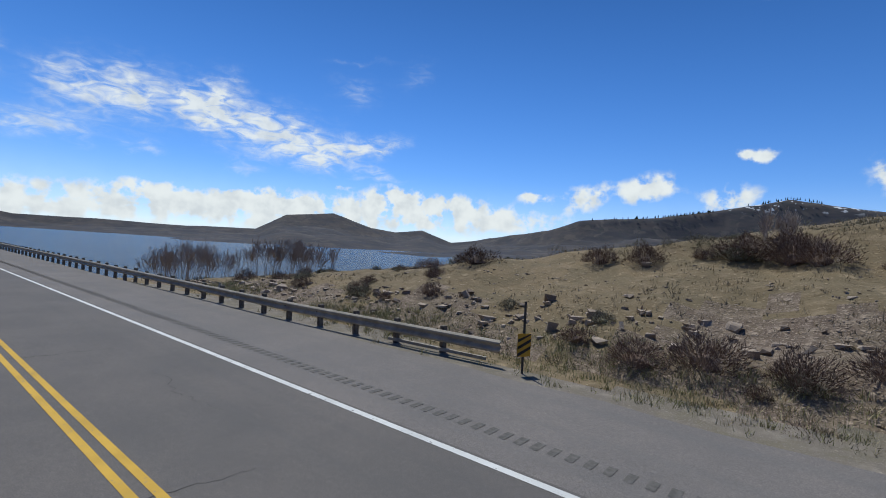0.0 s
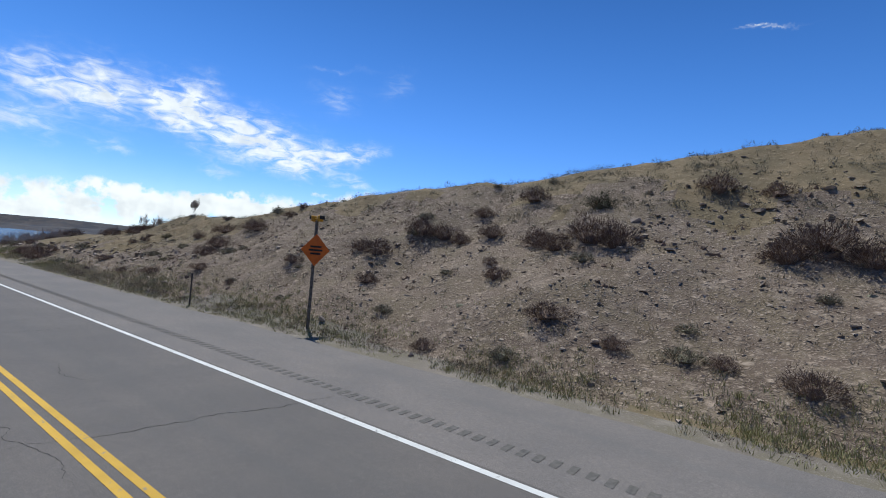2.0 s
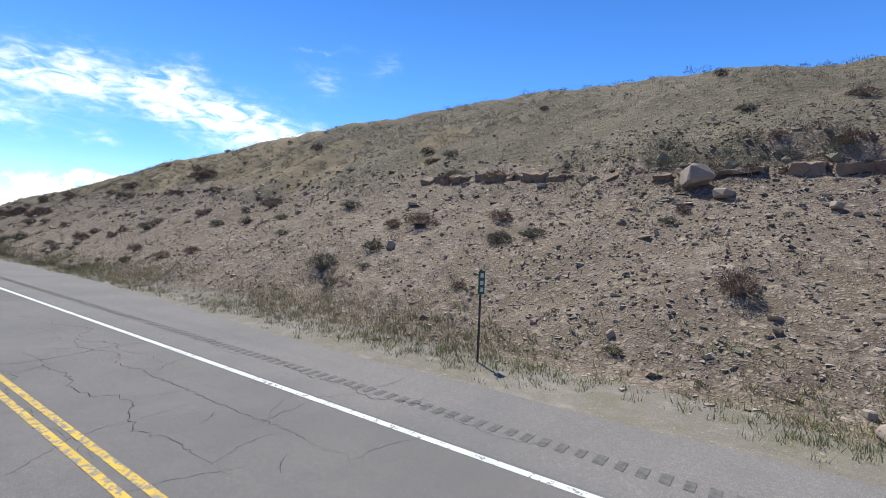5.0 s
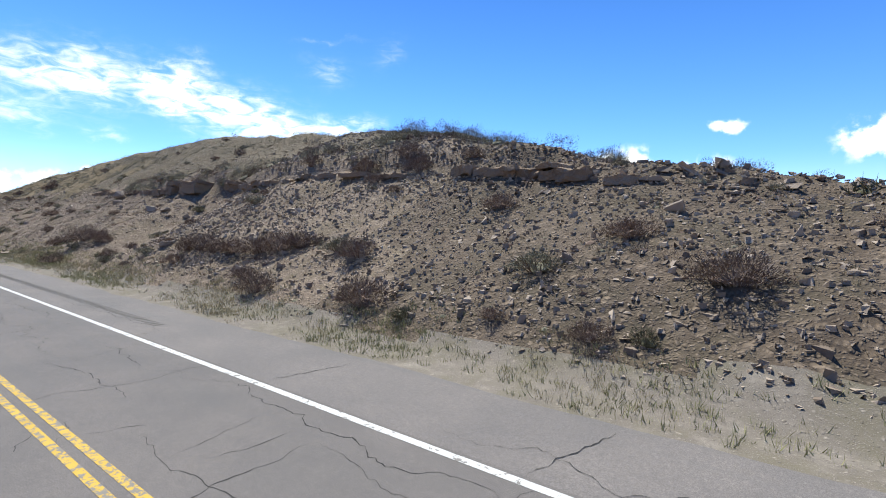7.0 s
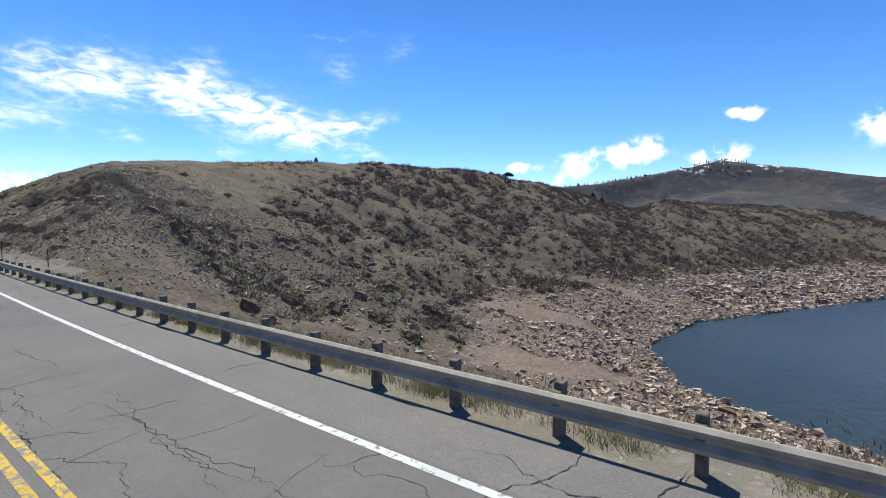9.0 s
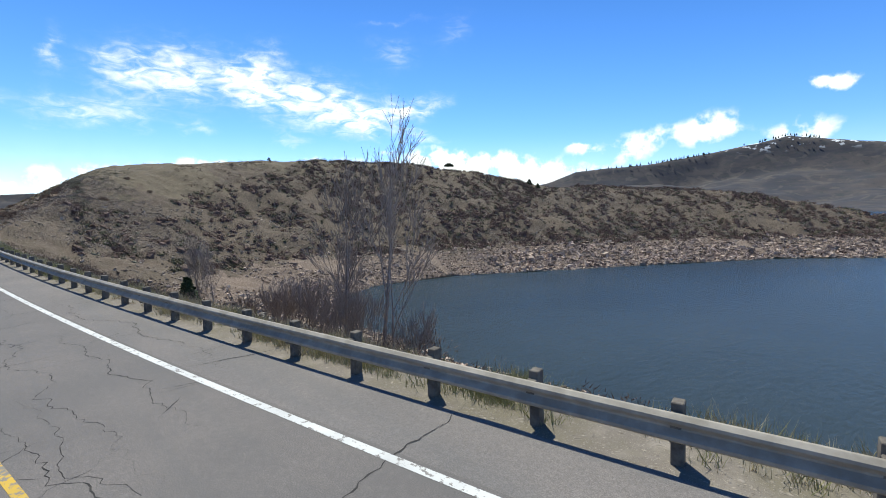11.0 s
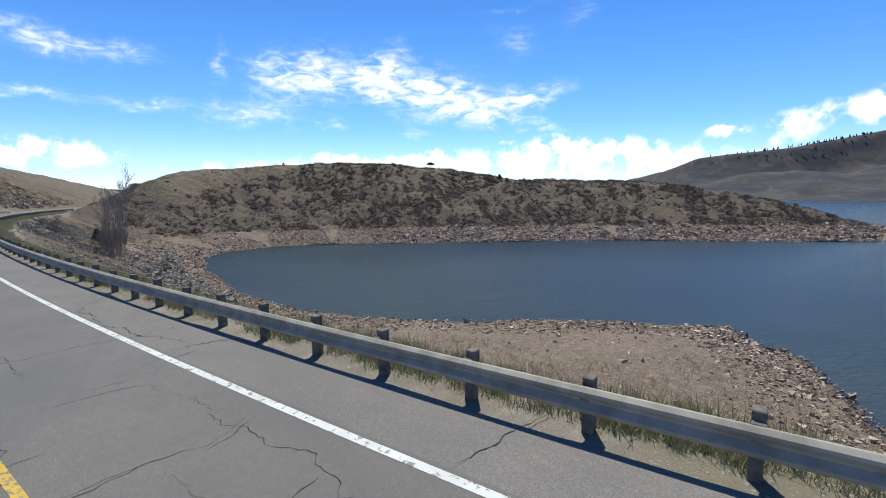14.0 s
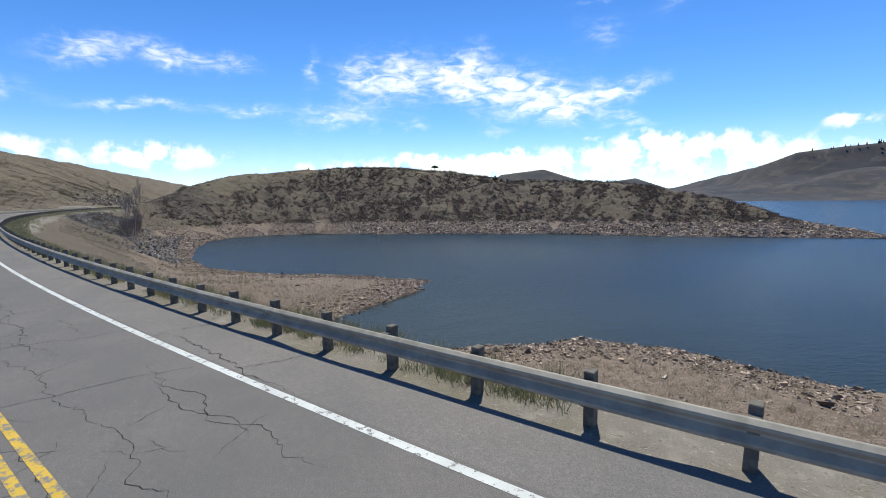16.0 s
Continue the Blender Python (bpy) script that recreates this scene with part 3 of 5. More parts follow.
# ---- the carriageway ----
def ribbon(name, s0, s1, l0, l1, z, mat, step=2.0, depth=0.0, parent=None):
    ss = np.arange(s0, s1 + 0.01, step)
    f = lambda v: v(ss) if callable(v) else np.full(len(ss), v)
    la, lb = f(l0), f(l1)
    xa, ya = at(ss, la)
    xb, yb = at(ss, lb)
    n = len(ss)
    V = [(x, y, z) for x, y in zip(xa, ya)] + [(x, y, z) for x, y in zip(xb, yb)]
    F = [(i, i + 1, n + i + 1, n + i) for i in range(n - 1)]
    if depth:
        V += [(x, y, z - depth) for x, y in zip(xa, ya)] + [(x, y, z - depth) for x, y in zip(xb, yb)]
        F += [(2 * n + i, 2 * n + i + 1, i + 1, i) for i in range(n - 1)] + [(n + i, n + i + 1, 3 * n + i + 1, 3 * n + i) for i in range(n - 1)]
    return raw(name, V, F, mat, parent)


def centre(offset):
    """The centre line's place: it swings towards the shore side before the bend."""
    return lambda s: offset + np.interp(s, [90, 160, 220], [0.0, 0.28, 0.64])


def pave_edge(s):
    return np.interp(s, [-600, 120, 140, 200, 216, 234, 700], [9.3, 9.3, 7.9, 7.6, 7.5, 6.55, 6.5]) + 0.10 * wave(s, s * 0, 2.3, 41) + 0.05 * wave(s, s * 0, 0.7, 42)


tagged(ribbon("road", -1400, 126, -2.75, 5.1, 0.0, "road", 2.0, 0.3), "worn grey two-lane asphalt highway", "road", kind="structure")
tagged(ribbon("road", 126, 720, -2.75, 5.1, 0.0, "oldroad", 2.0, 0.3), "older paler cracked asphalt highway", "road", kind="structure")
tagged(ribbon("pavement", -500, 720, 5.1, pave_edge, -0.006, "shoulder", 0.5, 0.3), "pale worn asphalt road shoulder", "road shoulder", kind="structure")
tagged(ribbon("pavement", -500, 720, -4.6, -2.75, -0.006, "shoulder", 2.0, 0.3), "pale worn asphalt road shoulder", "road shoulder", kind="structure")
tagged(ribbon("trim", -900, 126, 4.87, 5.02, 0.004, "white", 1.0), "worn white edge line", "road marking", kind="structure")
tagged(ribbon("trim", 126, 700, 4.87, 5.02, 0.004, "oldwhite", 1.0), "chipped and faded white edge line", "road marking", kind="structure")
tagged(ribbon("trim", -900, 700, -2.62, -2.48, 0.004, "white", 1.0), "worn white edge line", "road marking", kind="structure")
tagged(ribbon("trim", -900, 126, centre(1.28), centre(1.40), 0.004, "yellow", 1.0), "worn yellow centre line", "road marking", kind="structure")
tagged(ribbon("trim", 126, 700, centre(1.28), centre(1.40), 0.004, "oldyellow", 1.0), "chipped and faded yellow centre line", "road marking", kind="structure")
tagged(ribbon("trim", -900, 126, centre(1.02), centre(1.14), 0.004, "yellow", 1.0), "worn yellow centre line", "road marking", kind="structure")
tagged(ribbon("trim", 126, 700, centre(1.02), centre(1.14), 0.004, "oldyellow", 1.0), "chipped and faded yellow centre line", "road marking", kind="structure")


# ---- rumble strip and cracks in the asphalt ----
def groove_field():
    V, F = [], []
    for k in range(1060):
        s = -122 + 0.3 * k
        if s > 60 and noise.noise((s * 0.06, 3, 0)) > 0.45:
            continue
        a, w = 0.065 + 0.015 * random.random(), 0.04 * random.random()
        # only millimetres of relief; the sunken look comes from the darkened colour
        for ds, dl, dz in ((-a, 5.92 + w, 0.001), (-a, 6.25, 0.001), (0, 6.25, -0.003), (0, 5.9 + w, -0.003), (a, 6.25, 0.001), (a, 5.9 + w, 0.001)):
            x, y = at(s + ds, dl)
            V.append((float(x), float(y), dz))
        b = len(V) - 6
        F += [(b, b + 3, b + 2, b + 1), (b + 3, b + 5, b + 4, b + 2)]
    tagged(raw("rumble_strip", V, F, "groove"), "milled rumble strip grooves, recess shade put into their dark colour", "rumble strip", kind="stuff")


def crack_line(V, F, s, l, ds, dl, length, width, wander=0.5):
    """A jagged crack from (s, l) in the direction (ds, dl)."""
    n = max(5, int(length / 0.09))
    a = math.atan2(dl, ds)
    off, pts = random.random() * 99, []
    for i in range(n + 1):
        t = i * length / n
        side = wander * (noise.noise((t * 0.7, off, 0)) + 0.28 * noise.noise((t * 3.1, off, 5)) + 0.16 * noise.noise((t * 8.0, off, 9)))
        pts.append((s + t * math.cos(a) - side * math.sin(a), l + t * math.sin(a) + side * math.cos(a)))
    b = len(V)
    for i, (ps, pl) in enumerate(pts):
        w = 0.46 * width * (0.3 + 1.2 * random.random()) * min(1, 3 * i / n, 3 * (n - i) / n + 0.1)
        na = a + math.pi / 2
        for sg in (-1, 1):
            x, y = at(ps + sg * w * 0.5 * math.cos(na), pl + sg * w * 0.5 * math.sin(na))
            V.append((float(x), float(y), 0.0026))
    F += [(b + 2 * i, b + 2 * i + 1, b + 2 * i + 3, b + 2 * i + 2) for i in range(n)]


def cracks():
    random.seed(11)
    V, F = [], []
    s = -45.0
    while s < 475:
        heavy = s > 150
        crack_line(V, F, s, random.uniform(-2.6, 1.0), random.uniform(-0.25, 0.25), 1, random.uniform(3.0, 7.5), random.uniform(0.03, 0.055), 0.35)
        for _ in range(2 if heavy else 1):
            crack_line(V, F, s + random.uniform(-3, 5), random.choice((1.9, 2.6, 3.2, 4.1, 4.6, 0.4)) + random.uniform(-0.3, 0.3), 1, random.uniform(-0.08, 0.08), random.uniform(2, 6.5), random.uniform(0.02, 0.045), 0.4)
        if heavy and random.random() < 0.5:
            c, d = s + random.uniform(0, 4), random.uniform(1.6, 3.4)
            for _ in range(5):
                g = random.uniform(0, 6.28)
                crack_line(V, F, c + random.uniform(-1, 1), d + random.uniform(-0.5, 0.5), math.cos(g), math.sin(g), random.uniform(0.6, 1.8), 0.02, 0.3)
        if heavy and random.random() < 0.7:
            crack_line(V, F, s + 2, 5.1, 0.25, 1, 2.2, 0.045, 0.25)
        s += random.uniform(4.0, 8.5) if heavy else random.uniform(8, 15)
    # long cracks along the wheel paths of the older asphalt, with side branches
    for lane in (-0.6, 1.75, 2.5, 3.3, 4.3, 5.6):
        s = 130.0 + 7 * random.random()
        while s < 475:
            run = random.uniform(5, 16)
            crack_line(V, F, s, lane + random.uniform(-0.35, 0.35), 1, random.uniform(-0.03, 0.03), run, random.uniform(0.025, 0.05), 0.55)
            for _ in range(int(run / 2.2)):
                crack_line(V, F, s + random.uniform(0, run), lane + random.uniform(-0.3, 0.3), random.uniform(-0.8, 0.8), random.choice((-1, 1)), random.uniform(0.5, 2.2), random.uniform(0.015, 0.035), 0.3)
            s += run + random.uniform(6, 30)
    tagged(raw("road_cracks", V, F, "crack"), "jagged dark cracks in the worn asphalt", "cracks", kind="stuff")


groove_field()
cracks()


# ---- guardrails ----
W_BEAM = [(0.00, 0.155), (0.018, 0.150), (0.080, 0.112), (0.083, 0.078), (0.022, 0.030), (0.0, 0.012), (0.0, -0.012), (0.022, -0.030), (0.083, -0.078), (0.080, -0.112), (0.018, -0.150), (0.0, -0.155)]


def guardrail(name_label, s0, s1, side, pitch, facing, ground_z=-0.05, strut=None):
    """W-beam rail on timber posts. side(s): its distance left of the camera's lane; facing: -1 faces the lane from its left."""
    rail = tagged(new("guardrail"), name_label, "guardrail", "roadside guardrails")
    x, y = at(s0, side(s0))
    rail.location = (float(x), float(y), 0)
    inv = Matrix.Translation((-float(x), -float(y), 0))
    bm = bmesh.new()
    box(bm, 0, 0, 0.26, 0.15, 0.19, 1.12, 0.012)
    post_me = bpy.data.meshes.new("post")
    bm.to_mesh(post_me)
    bm.free()
    post_me.materials.append(M["timber"])
    bm = bmesh.new()
    box(bm, 0, facing * 0.155, 0.53, 0.15, 0.12, 0.36, 0.012)
    block_me = bpy.data.meshes.new("block")
    bm.to_mesh(block_me)
    bm.free()
    block_me.materials.append(M["timber"])
    n = int((s1 - s0) / pitch)
    for k in range(n + 1):
        s = s0 + k * pitch
        l = side(s)
        a = heading(s)
        px, py = at(s, l)
        lean, sink = random.uniform(-0.035, 0.035), random.uniform(-0.04, 0.03)
        post = new("post", post_me)
        post.parent = rail
        post.matrix_basis = inv @ Matrix.Translation((float(px), float(py), ground_z + sink)) @ Matrix.Rotation(a, 4, "Z") @ Matrix.Rotation(lean, 4, "Y")
        block = new("block", block_me)
        block.parent = post
    span = pitch * 4
    k = 0
    s = s0 - 0.3
    while s < s1:
        e = min(s + span + 0.15, s1 + 0.3)
        ss = np.linspace(s, e, 9)
        V, F = [], []
        m = len(W_BEAM)
        for q in ss:
            l = side(q)
            for back in (0.0, 0.012):
                for out, up in W_BEAM:
                    bx, by = at(q, l + facing * (0.215 + out - back + 0.004 * (k % 2)))
                    V.append((float(bx) - float(x), float(by) - float(y), 0.49 + 1.18 * up))
        for i in range(len(ss) - 1):
            b, c = i * 2 * m, (i + 1) * 2 * m
            F += [(b + j, c + j, c + j + 1, b + j + 1) for j in range(m - 1)]
            F += [(b + m + j + 1, c + m + j + 1, c + m + j, b + m + j) for j in range(m - 1)]
            F += [(b, b + m, c + m, c), (b + m - 1, c + m - 1, c + 2 * m - 1, b + 2 * m - 1)]
        raw("beam", V, F, "zinc", rail)
        s += span
        k += 1
    if strut:
        bm = bmesh.new()
        sa, sb = strut
        (ax, ay), (bx, by) = at(sa, side(sa) + facing * 0.12), at(sb, side(sb) + facing * 0.12)
        long = math.hypot(float(bx - ax), float(by - ay))
        box(bm, long / 2, 0, 0.10, long, 0.09, 0.012)
        box(bm, long / 2, -0.04, 0.06, long, 0.010, 0.09)
        ob = part("strut", bm, "zinc", rail, "pale steel strut at the foot of the end posts")
        ob.matrix_basis = Matrix.Translation((float(ax - x), float(ay - y), 0)) @ Matrix.Rotation(math.atan2(float(by - ay), float(bx - ax)), 4, "Z")
    return rail


def rail_b(s):
    return 6.98 + 0.95 * float(np.clip((232 - s) / 13.4, 0, 1)) ** 1.6


guardrail("galvanised steel guardrail on weathered timber posts round the bay", 218.6, 610, rail_b, 1.94, -1, strut=(218.7, 222.4))
end_rail = guardrail("galvanised steel guardrail on timber posts, ending at a striped marker", -330.5, -6.6, lambda s: 10.0 + 0.6 * float(np.clip((s + 16) / 10, 0, 1)), 1.94, -1, strut=(-10.6, -6.8))
guardrail("galvanised steel guardrail on the far side of the bend", 232, 420, lambda s: -5.2, 1.94, 1)


# ---- signs and marker posts ----
def stand(name, label, category, x, y, turn):
    ob = tagged(new(name), label, category)
    ob.matrix_basis = Matrix.Translation((x, y, land_at(x, y))) @ Matrix.Rotation(radians(turn), 4, "Z")
    return ob


def u_post(parent, height, mat="steel"):
    bm = bmesh.new()
    box(bm, 0, 0, height / 2 - 0.15, 0.05, 0.008, height + 0.3)
    box(bm, -0.027, 0.012, height / 2 - 0.15, 0.006, 0.03, height + 0.3)
    box(bm, 0.027, 0.012, height / 2 - 0.15, 0.006, 0.03, height + 0.3)
    return part("post", bm, mat, parent)


def diamond_sign():
    sign = stand("road_sign", "orange diamond warning sign with twin lamps on a tall dark post", "road sign", 45.6, 10.75, 82)
    bm = bmesh.new()
    box(bm, 0, 0.05, 2.05, 0.11, 0.09, 4.7, 0.012)
    part("post", bm, "timber", sign)
    bm = bmesh.new()
    box(bm, 0, -0.03, 0, 0.92, 0.012, 0.92, 0.004)
    bmesh.ops.rotate(bm, verts=bm.verts, cent=(0, 0, 0), matrix=Matrix.Rotation(radians(45), 3, "Y"))
    bmesh.ops.translate(bm, verts=bm.verts, vec=(0, 0, 3.2))
    plate = part("plate", bm, "orange", sign, "faded orange diamond plate")
    bm = bmesh.new()
    for z, w in ((3.33, 0.50), (3.19, 0.62), (3.05, 0.46)):
        box(bm, 0, -0.042, z, w, 0.006, 0.075)
    part("lettering", bm, "black", plate, "black lettering bars")
    bm = bmesh.new()
    box(bm, 0, 0.05, 4.45, 0.05, 0.46, 0.06, 0.01)
    bracket = part("bracket", bm, "amber", sign, "yellow lamp bracket")
    for y in (-0.20, 0.30):
        bm = bmesh.new()
        box(bm, 0, y, 4.47, 0.22, 0.16, 0.24, 0.03)
        part("lamp", bm, "amber", bracket, "yellow warning lamp housing")
        bm = bmesh.new()
        box(bm, 0, y - (0.13 if y < 0 else -0.13), 4.51, 0.21, 0.10, 0.15, 0.02)
        part("visor", bm, "black", bracket, "black lamp visor")


def delineator(x, y, turn, height=1.6):
    d = stand("marker_post", "thin dark steel marker post beside the road", "marker post", x, y, turn)
    u_post(d, height)
    bm = bmesh.new()
    box(bm, 0, -0.012, height - 0.14, 0.085, 0.012, 0.14, 0.01)
    part("reflector", bm, "steel", d, "dull dark reflector")


def milepost(x, y, turn):
    d = stand("milepost", "small green milepost sign on a steel post", "milepost", x, y, turn)
    u_post(d, 2.5)
    bm = bmesh.new()
    box(bm, 0, -0.012, 2.15, 0.25, 0.008, 0.62, 0.01)
    plate = part("plate", bm, "signgreen", d, "green plate")
    for z in (2.34, 2.14, 1.96):
        bm = bmesh.new()
        box(bm, 0, -0.020, z, 0.13, 0.006, 0.11)
        part("lettering", bm, "white", plate, "white bar")


def object_marker():
    d = stand("object_marker", "black and amber striped marker board on a thin steel post", "marker board", -5.5, 10.2, 62)
    u_post(d, 1.95)
    bm = bmesh.new()
    box(bm, 0, -0.015, 0.78, 0.42, 0.01, 0.62, 0.01)
    board = part("board", bm, "amber", d)
    for k in range(3):
        bm = bmesh.new()
        a, c = 0.055, 0.57 + 0.19 * k
        vs = [bm.verts.new(v) for v in ((-0.205, -0.024, c - 0.10), (0.205, -0.024, c + 0.10), (0.205, -0.024, min(c + 0.10 + a * 1.6, 1.085)), (-0.205, -0.024, c - 0.10 + a * 1.6))]
        bm.faces.new(vs)
        part("stripe", bm, "black", board, "black diagonal stripe")


diamond_sign()
delineator(37.6, 9.9, 84)
milepost(144.8, 9.8, 80)
delineator(218.0, 8.9, 80)
delineator(230.2, 9.4, 80, 1.3)
object_marker()


# ---- rocks ----
PHI = (1 + 5 ** 0.5) / 2
ICO_V = np.array([(-1, PHI, 0), (1, PHI, 0), (-1, -PHI, 0), (1, -PHI, 0), (0, -1, PHI), (0, 1, PHI), (0, -1, -PHI), (0, 1, -PHI), (PHI, 0, -1), (PHI, 0, 1), (-PHI, 0, -1), (-PHI, 0, 1)]) / 1.902
ICO_F = np.array([(0, 11, 5), (0, 5, 1), (0, 1, 7), (0, 7, 10), (0, 10, 11), (1, 5, 9), (5, 11, 4), (11, 10, 2), (10, 7, 6), (7, 1, 8), (3, 9, 4), (3, 4, 2), (3, 2, 6), (3, 6, 8), (3, 8, 9), (4, 9, 5), (2, 4, 11), (6, 2, 10), (8, 6, 7), (9, 8, 1)])


def big_mesh(name, V, F, mat, label, category):
    """One mesh out of arrays."""
    me = bpy.data.meshes.new(name)
    k = F.shape[1]
    me.vertices.add(len(V))
    me.vertices.foreach_set("co", V.astype(np.float32).ravel())
    me.loops.add(F.size)
    me.loops.foreach_set("vertex_index", F.astype(np.int32).ravel())
    me.polygons.add(len(F))
    me.polygons.foreach_set("loop_start", np.arange(0, F.size, k, dtype=np.int32))
    me.polygons.foreach_set("use_smooth", np.zeros(len(F), bool))
    me.update()
    me.validate()
    return tagged(link_mesh(name, me, mat), label, category, kind="stuff")


def spins(rng, n):
    """Random turns, as n matrices."""
    q = rng.randn(n, 4)
    q /= np.linalg.norm(q, axis=1)[:, None]
    w, x, y, z = q.T
    return np.stack([1 - 2 * (y * y + z * z), 2 * (x * y - w * z), 2 * (x * z + w * y), 2 * (x * y + w * z), 1 - 2 * (x * x + z * z), 2 * (y * z - w * x), 2 * (x * z - w * y), 2 * (y * z + w * x), 1 - 2 * (x * x + y * y)], 1).reshape(n, 3, 3)


CUBE_V = np.array([(-1, -1, -1), (1, -1, -1), (1, 1, -1), (-1, 1, -1), (-1, -1, 1), (1, -1, 1), (1, 1, 1), (-1, 1, 1)]) * 0.62
CUBE_F = np.array([(0, 3, 2), (0, 2, 1), (4, 5, 6), (4, 6, 7), (0, 1, 5), (0, 5, 4), (1, 2, 6), (1, 6, 5), (2, 3, 7), (2, 7, 6), (3, 0, 4), (3, 4, 7)])


WEDGE_V = np.array([(1, 0, -0.6), (-0.5, 0.87, -0.6), (-0.5, -0.87, -0.6), (0.8, 0.1, 0.6), (-0.5, 0.7, 0.6), (-0.3, -0.8, 0.6)]) * 0.95
WEDGE_F = np.array([(3, 4, 5), (0, 1, 4), (0, 4, 3), (1, 2, 5), (1, 5, 4), (2, 0, 3), (2, 3, 5)])


CHIP_V = np.array([(1.0, 0.1, -0.3), (-0.6, 0.85, -0.3), (-0.5, -0.8, -0.3), (0.05, 0.0, 0.75)])
CHIP_F = np.array([(0, 2, 1), (0, 1, 3), (1, 2, 3), (2, 0, 3)])


def rock_field(name, rng, x, y, size, mat, label, flat=0.6, sink=0.10, shape="block"):
    """Angular stones: split and skewed blocks, some lying flat, some tipped."""
    n = len(x)
    z = land(x, y)[0]
    base, sides = {"block": (CUBE_V, CUBE_F), "wedge": (WEDGE_V, WEDGE_F), "chip": (CHIP_V, CHIP_F)}[shape]
    k = len(base)
    shape = (base[None] * (1 + 0.30 * rng.randn(n, k, 3)) + 0.16 * rng.randn(n, k, 3)) * np.stack([0.8 + 0.7 * rng.rand(n), 0.6 + 0.5 * rng.rand(n), flat * (0.4 + 0.9 * rng.rand(n))], 1)[:, None, :]
    a = rng.rand(n) * 6.28
    flatm = np.zeros((n, 3, 3))
    flatm[:, 0, 0], flatm[:, 0, 1], flatm[:, 1, 0], flatm[:, 1, 1], flatm[:, 2, 2] = np.cos(a), -np.sin(a), np.sin(a), np.cos(a), 1
    turn = np.where((rng.rand(n) < 0.85)[:, None, None], flatm, spins(rng, n))
    V = np.einsum("nij,nkj->nki", turn, shape) * size[:, None, None] * 0.5
    V += np.stack([x, y, z + size * sink], 1)[:, None, :]
    F = sides[None] + (np.arange(n) * k)[:, None, None]
    return big_mesh(name, V.reshape(-1, 3), F.reshape(-1, 3), mat, label, "rocks")


def slope_rocks():
    rng = np.random.RandomState(5)
    for shape, n, mean, least, most in (("wedge", 62000, -1.70, 0.08, 0.40), ("block", 14000, -1.62, 0.14, 0.62)):
        s = rng.uniform(-48, 236, n)
        s = np.where((s < 120) & (rng.rand(n) < 0.5), rng.uniform(140, 236, n), s)
        q = rng.beta(1.25, 1.3, n) * np.interp(s, [-48, 60, 150, 200, 232], [9, 14, 19, 28, 36])
        x, y = at(s, np.interp(s, TOE_S, TOE_L) + q - np.interp(s, [185, 200], [0.5, -0.4]))
        keep = (wave(x, y, 6, 51) + 0.8 * wave(x, y, 2.2, 52) + rng.randn(n) * 0.6) > np.interp(s, [60, 150], [-0.25, -0.35])
        keep &= (s > 12) | (rng.rand(n) < 0.25)
        size = np.clip(rng.lognormal(mean, 0.45, n), least, most) * np.interp(s, [20, 120, 175, 190, 205], [0.58, 0.58, 0.52, 0.52, 0.56])
        rock_field("slope_rocks", rng, x[keep], y[keep], size[keep], "rock", "loose angular tan rocks strewn over the cut bank", 0.5, 0.0, shape)
    n = 30000
    s = rng.uniform(176, 238, n)
    x, y = at(s, np.interp(s, TOE_S, TOE_L) + np.interp(s, [195, 215], [1.3, 0.6]) + rng.beta(1.2, 1.3, n) * np.interp(s, [176, 200, 232], [17, 26, 34]))
    keep = wave(x, y, 5, 79) + rng.randn(n) * 0.6 > -0.5
    rock_field("slope_rocks", rng, x[keep], y[keep], np.clip(rng.lognormal(-2.0, 0.40, int(keep.sum())), 0.07, 0.36), "rock", "tan cobbles and rubble over the end of the bank", 1.0, 0.1, "wedge")
    # broken stone near the top of the bank and along its foot by the rail's end
    n = 2600
    s = rng.uniform(55, 212, n)
    x, y = at(s, np.interp(s, TOE_S, TOE_L) + 12.4 + 1.6 * np.sin(s * 0.11) + rng.randn(n) * 2.4)
    rock_field("slab_rocks", rng, x, y, np.clip(rng.lognormal(-1.75, 0.5, n), 0.10, 0.7), "rock", "broken tan sandstone slabs along the bank's upper edge", 0.45)
    n = 420
    s = rng.uniform(-34, 30, n)
    x, y = at(s, 14.4 + 0.02 * s + rng.randn(n) * 0.7)
    rock_field("bank_rocks", rng, x, y, np.clip(rng.lognormal(-1.4, 0.45, n), 0.12, 0.6), "rock", "row of tan stones along the foot of the bank", 0.6)


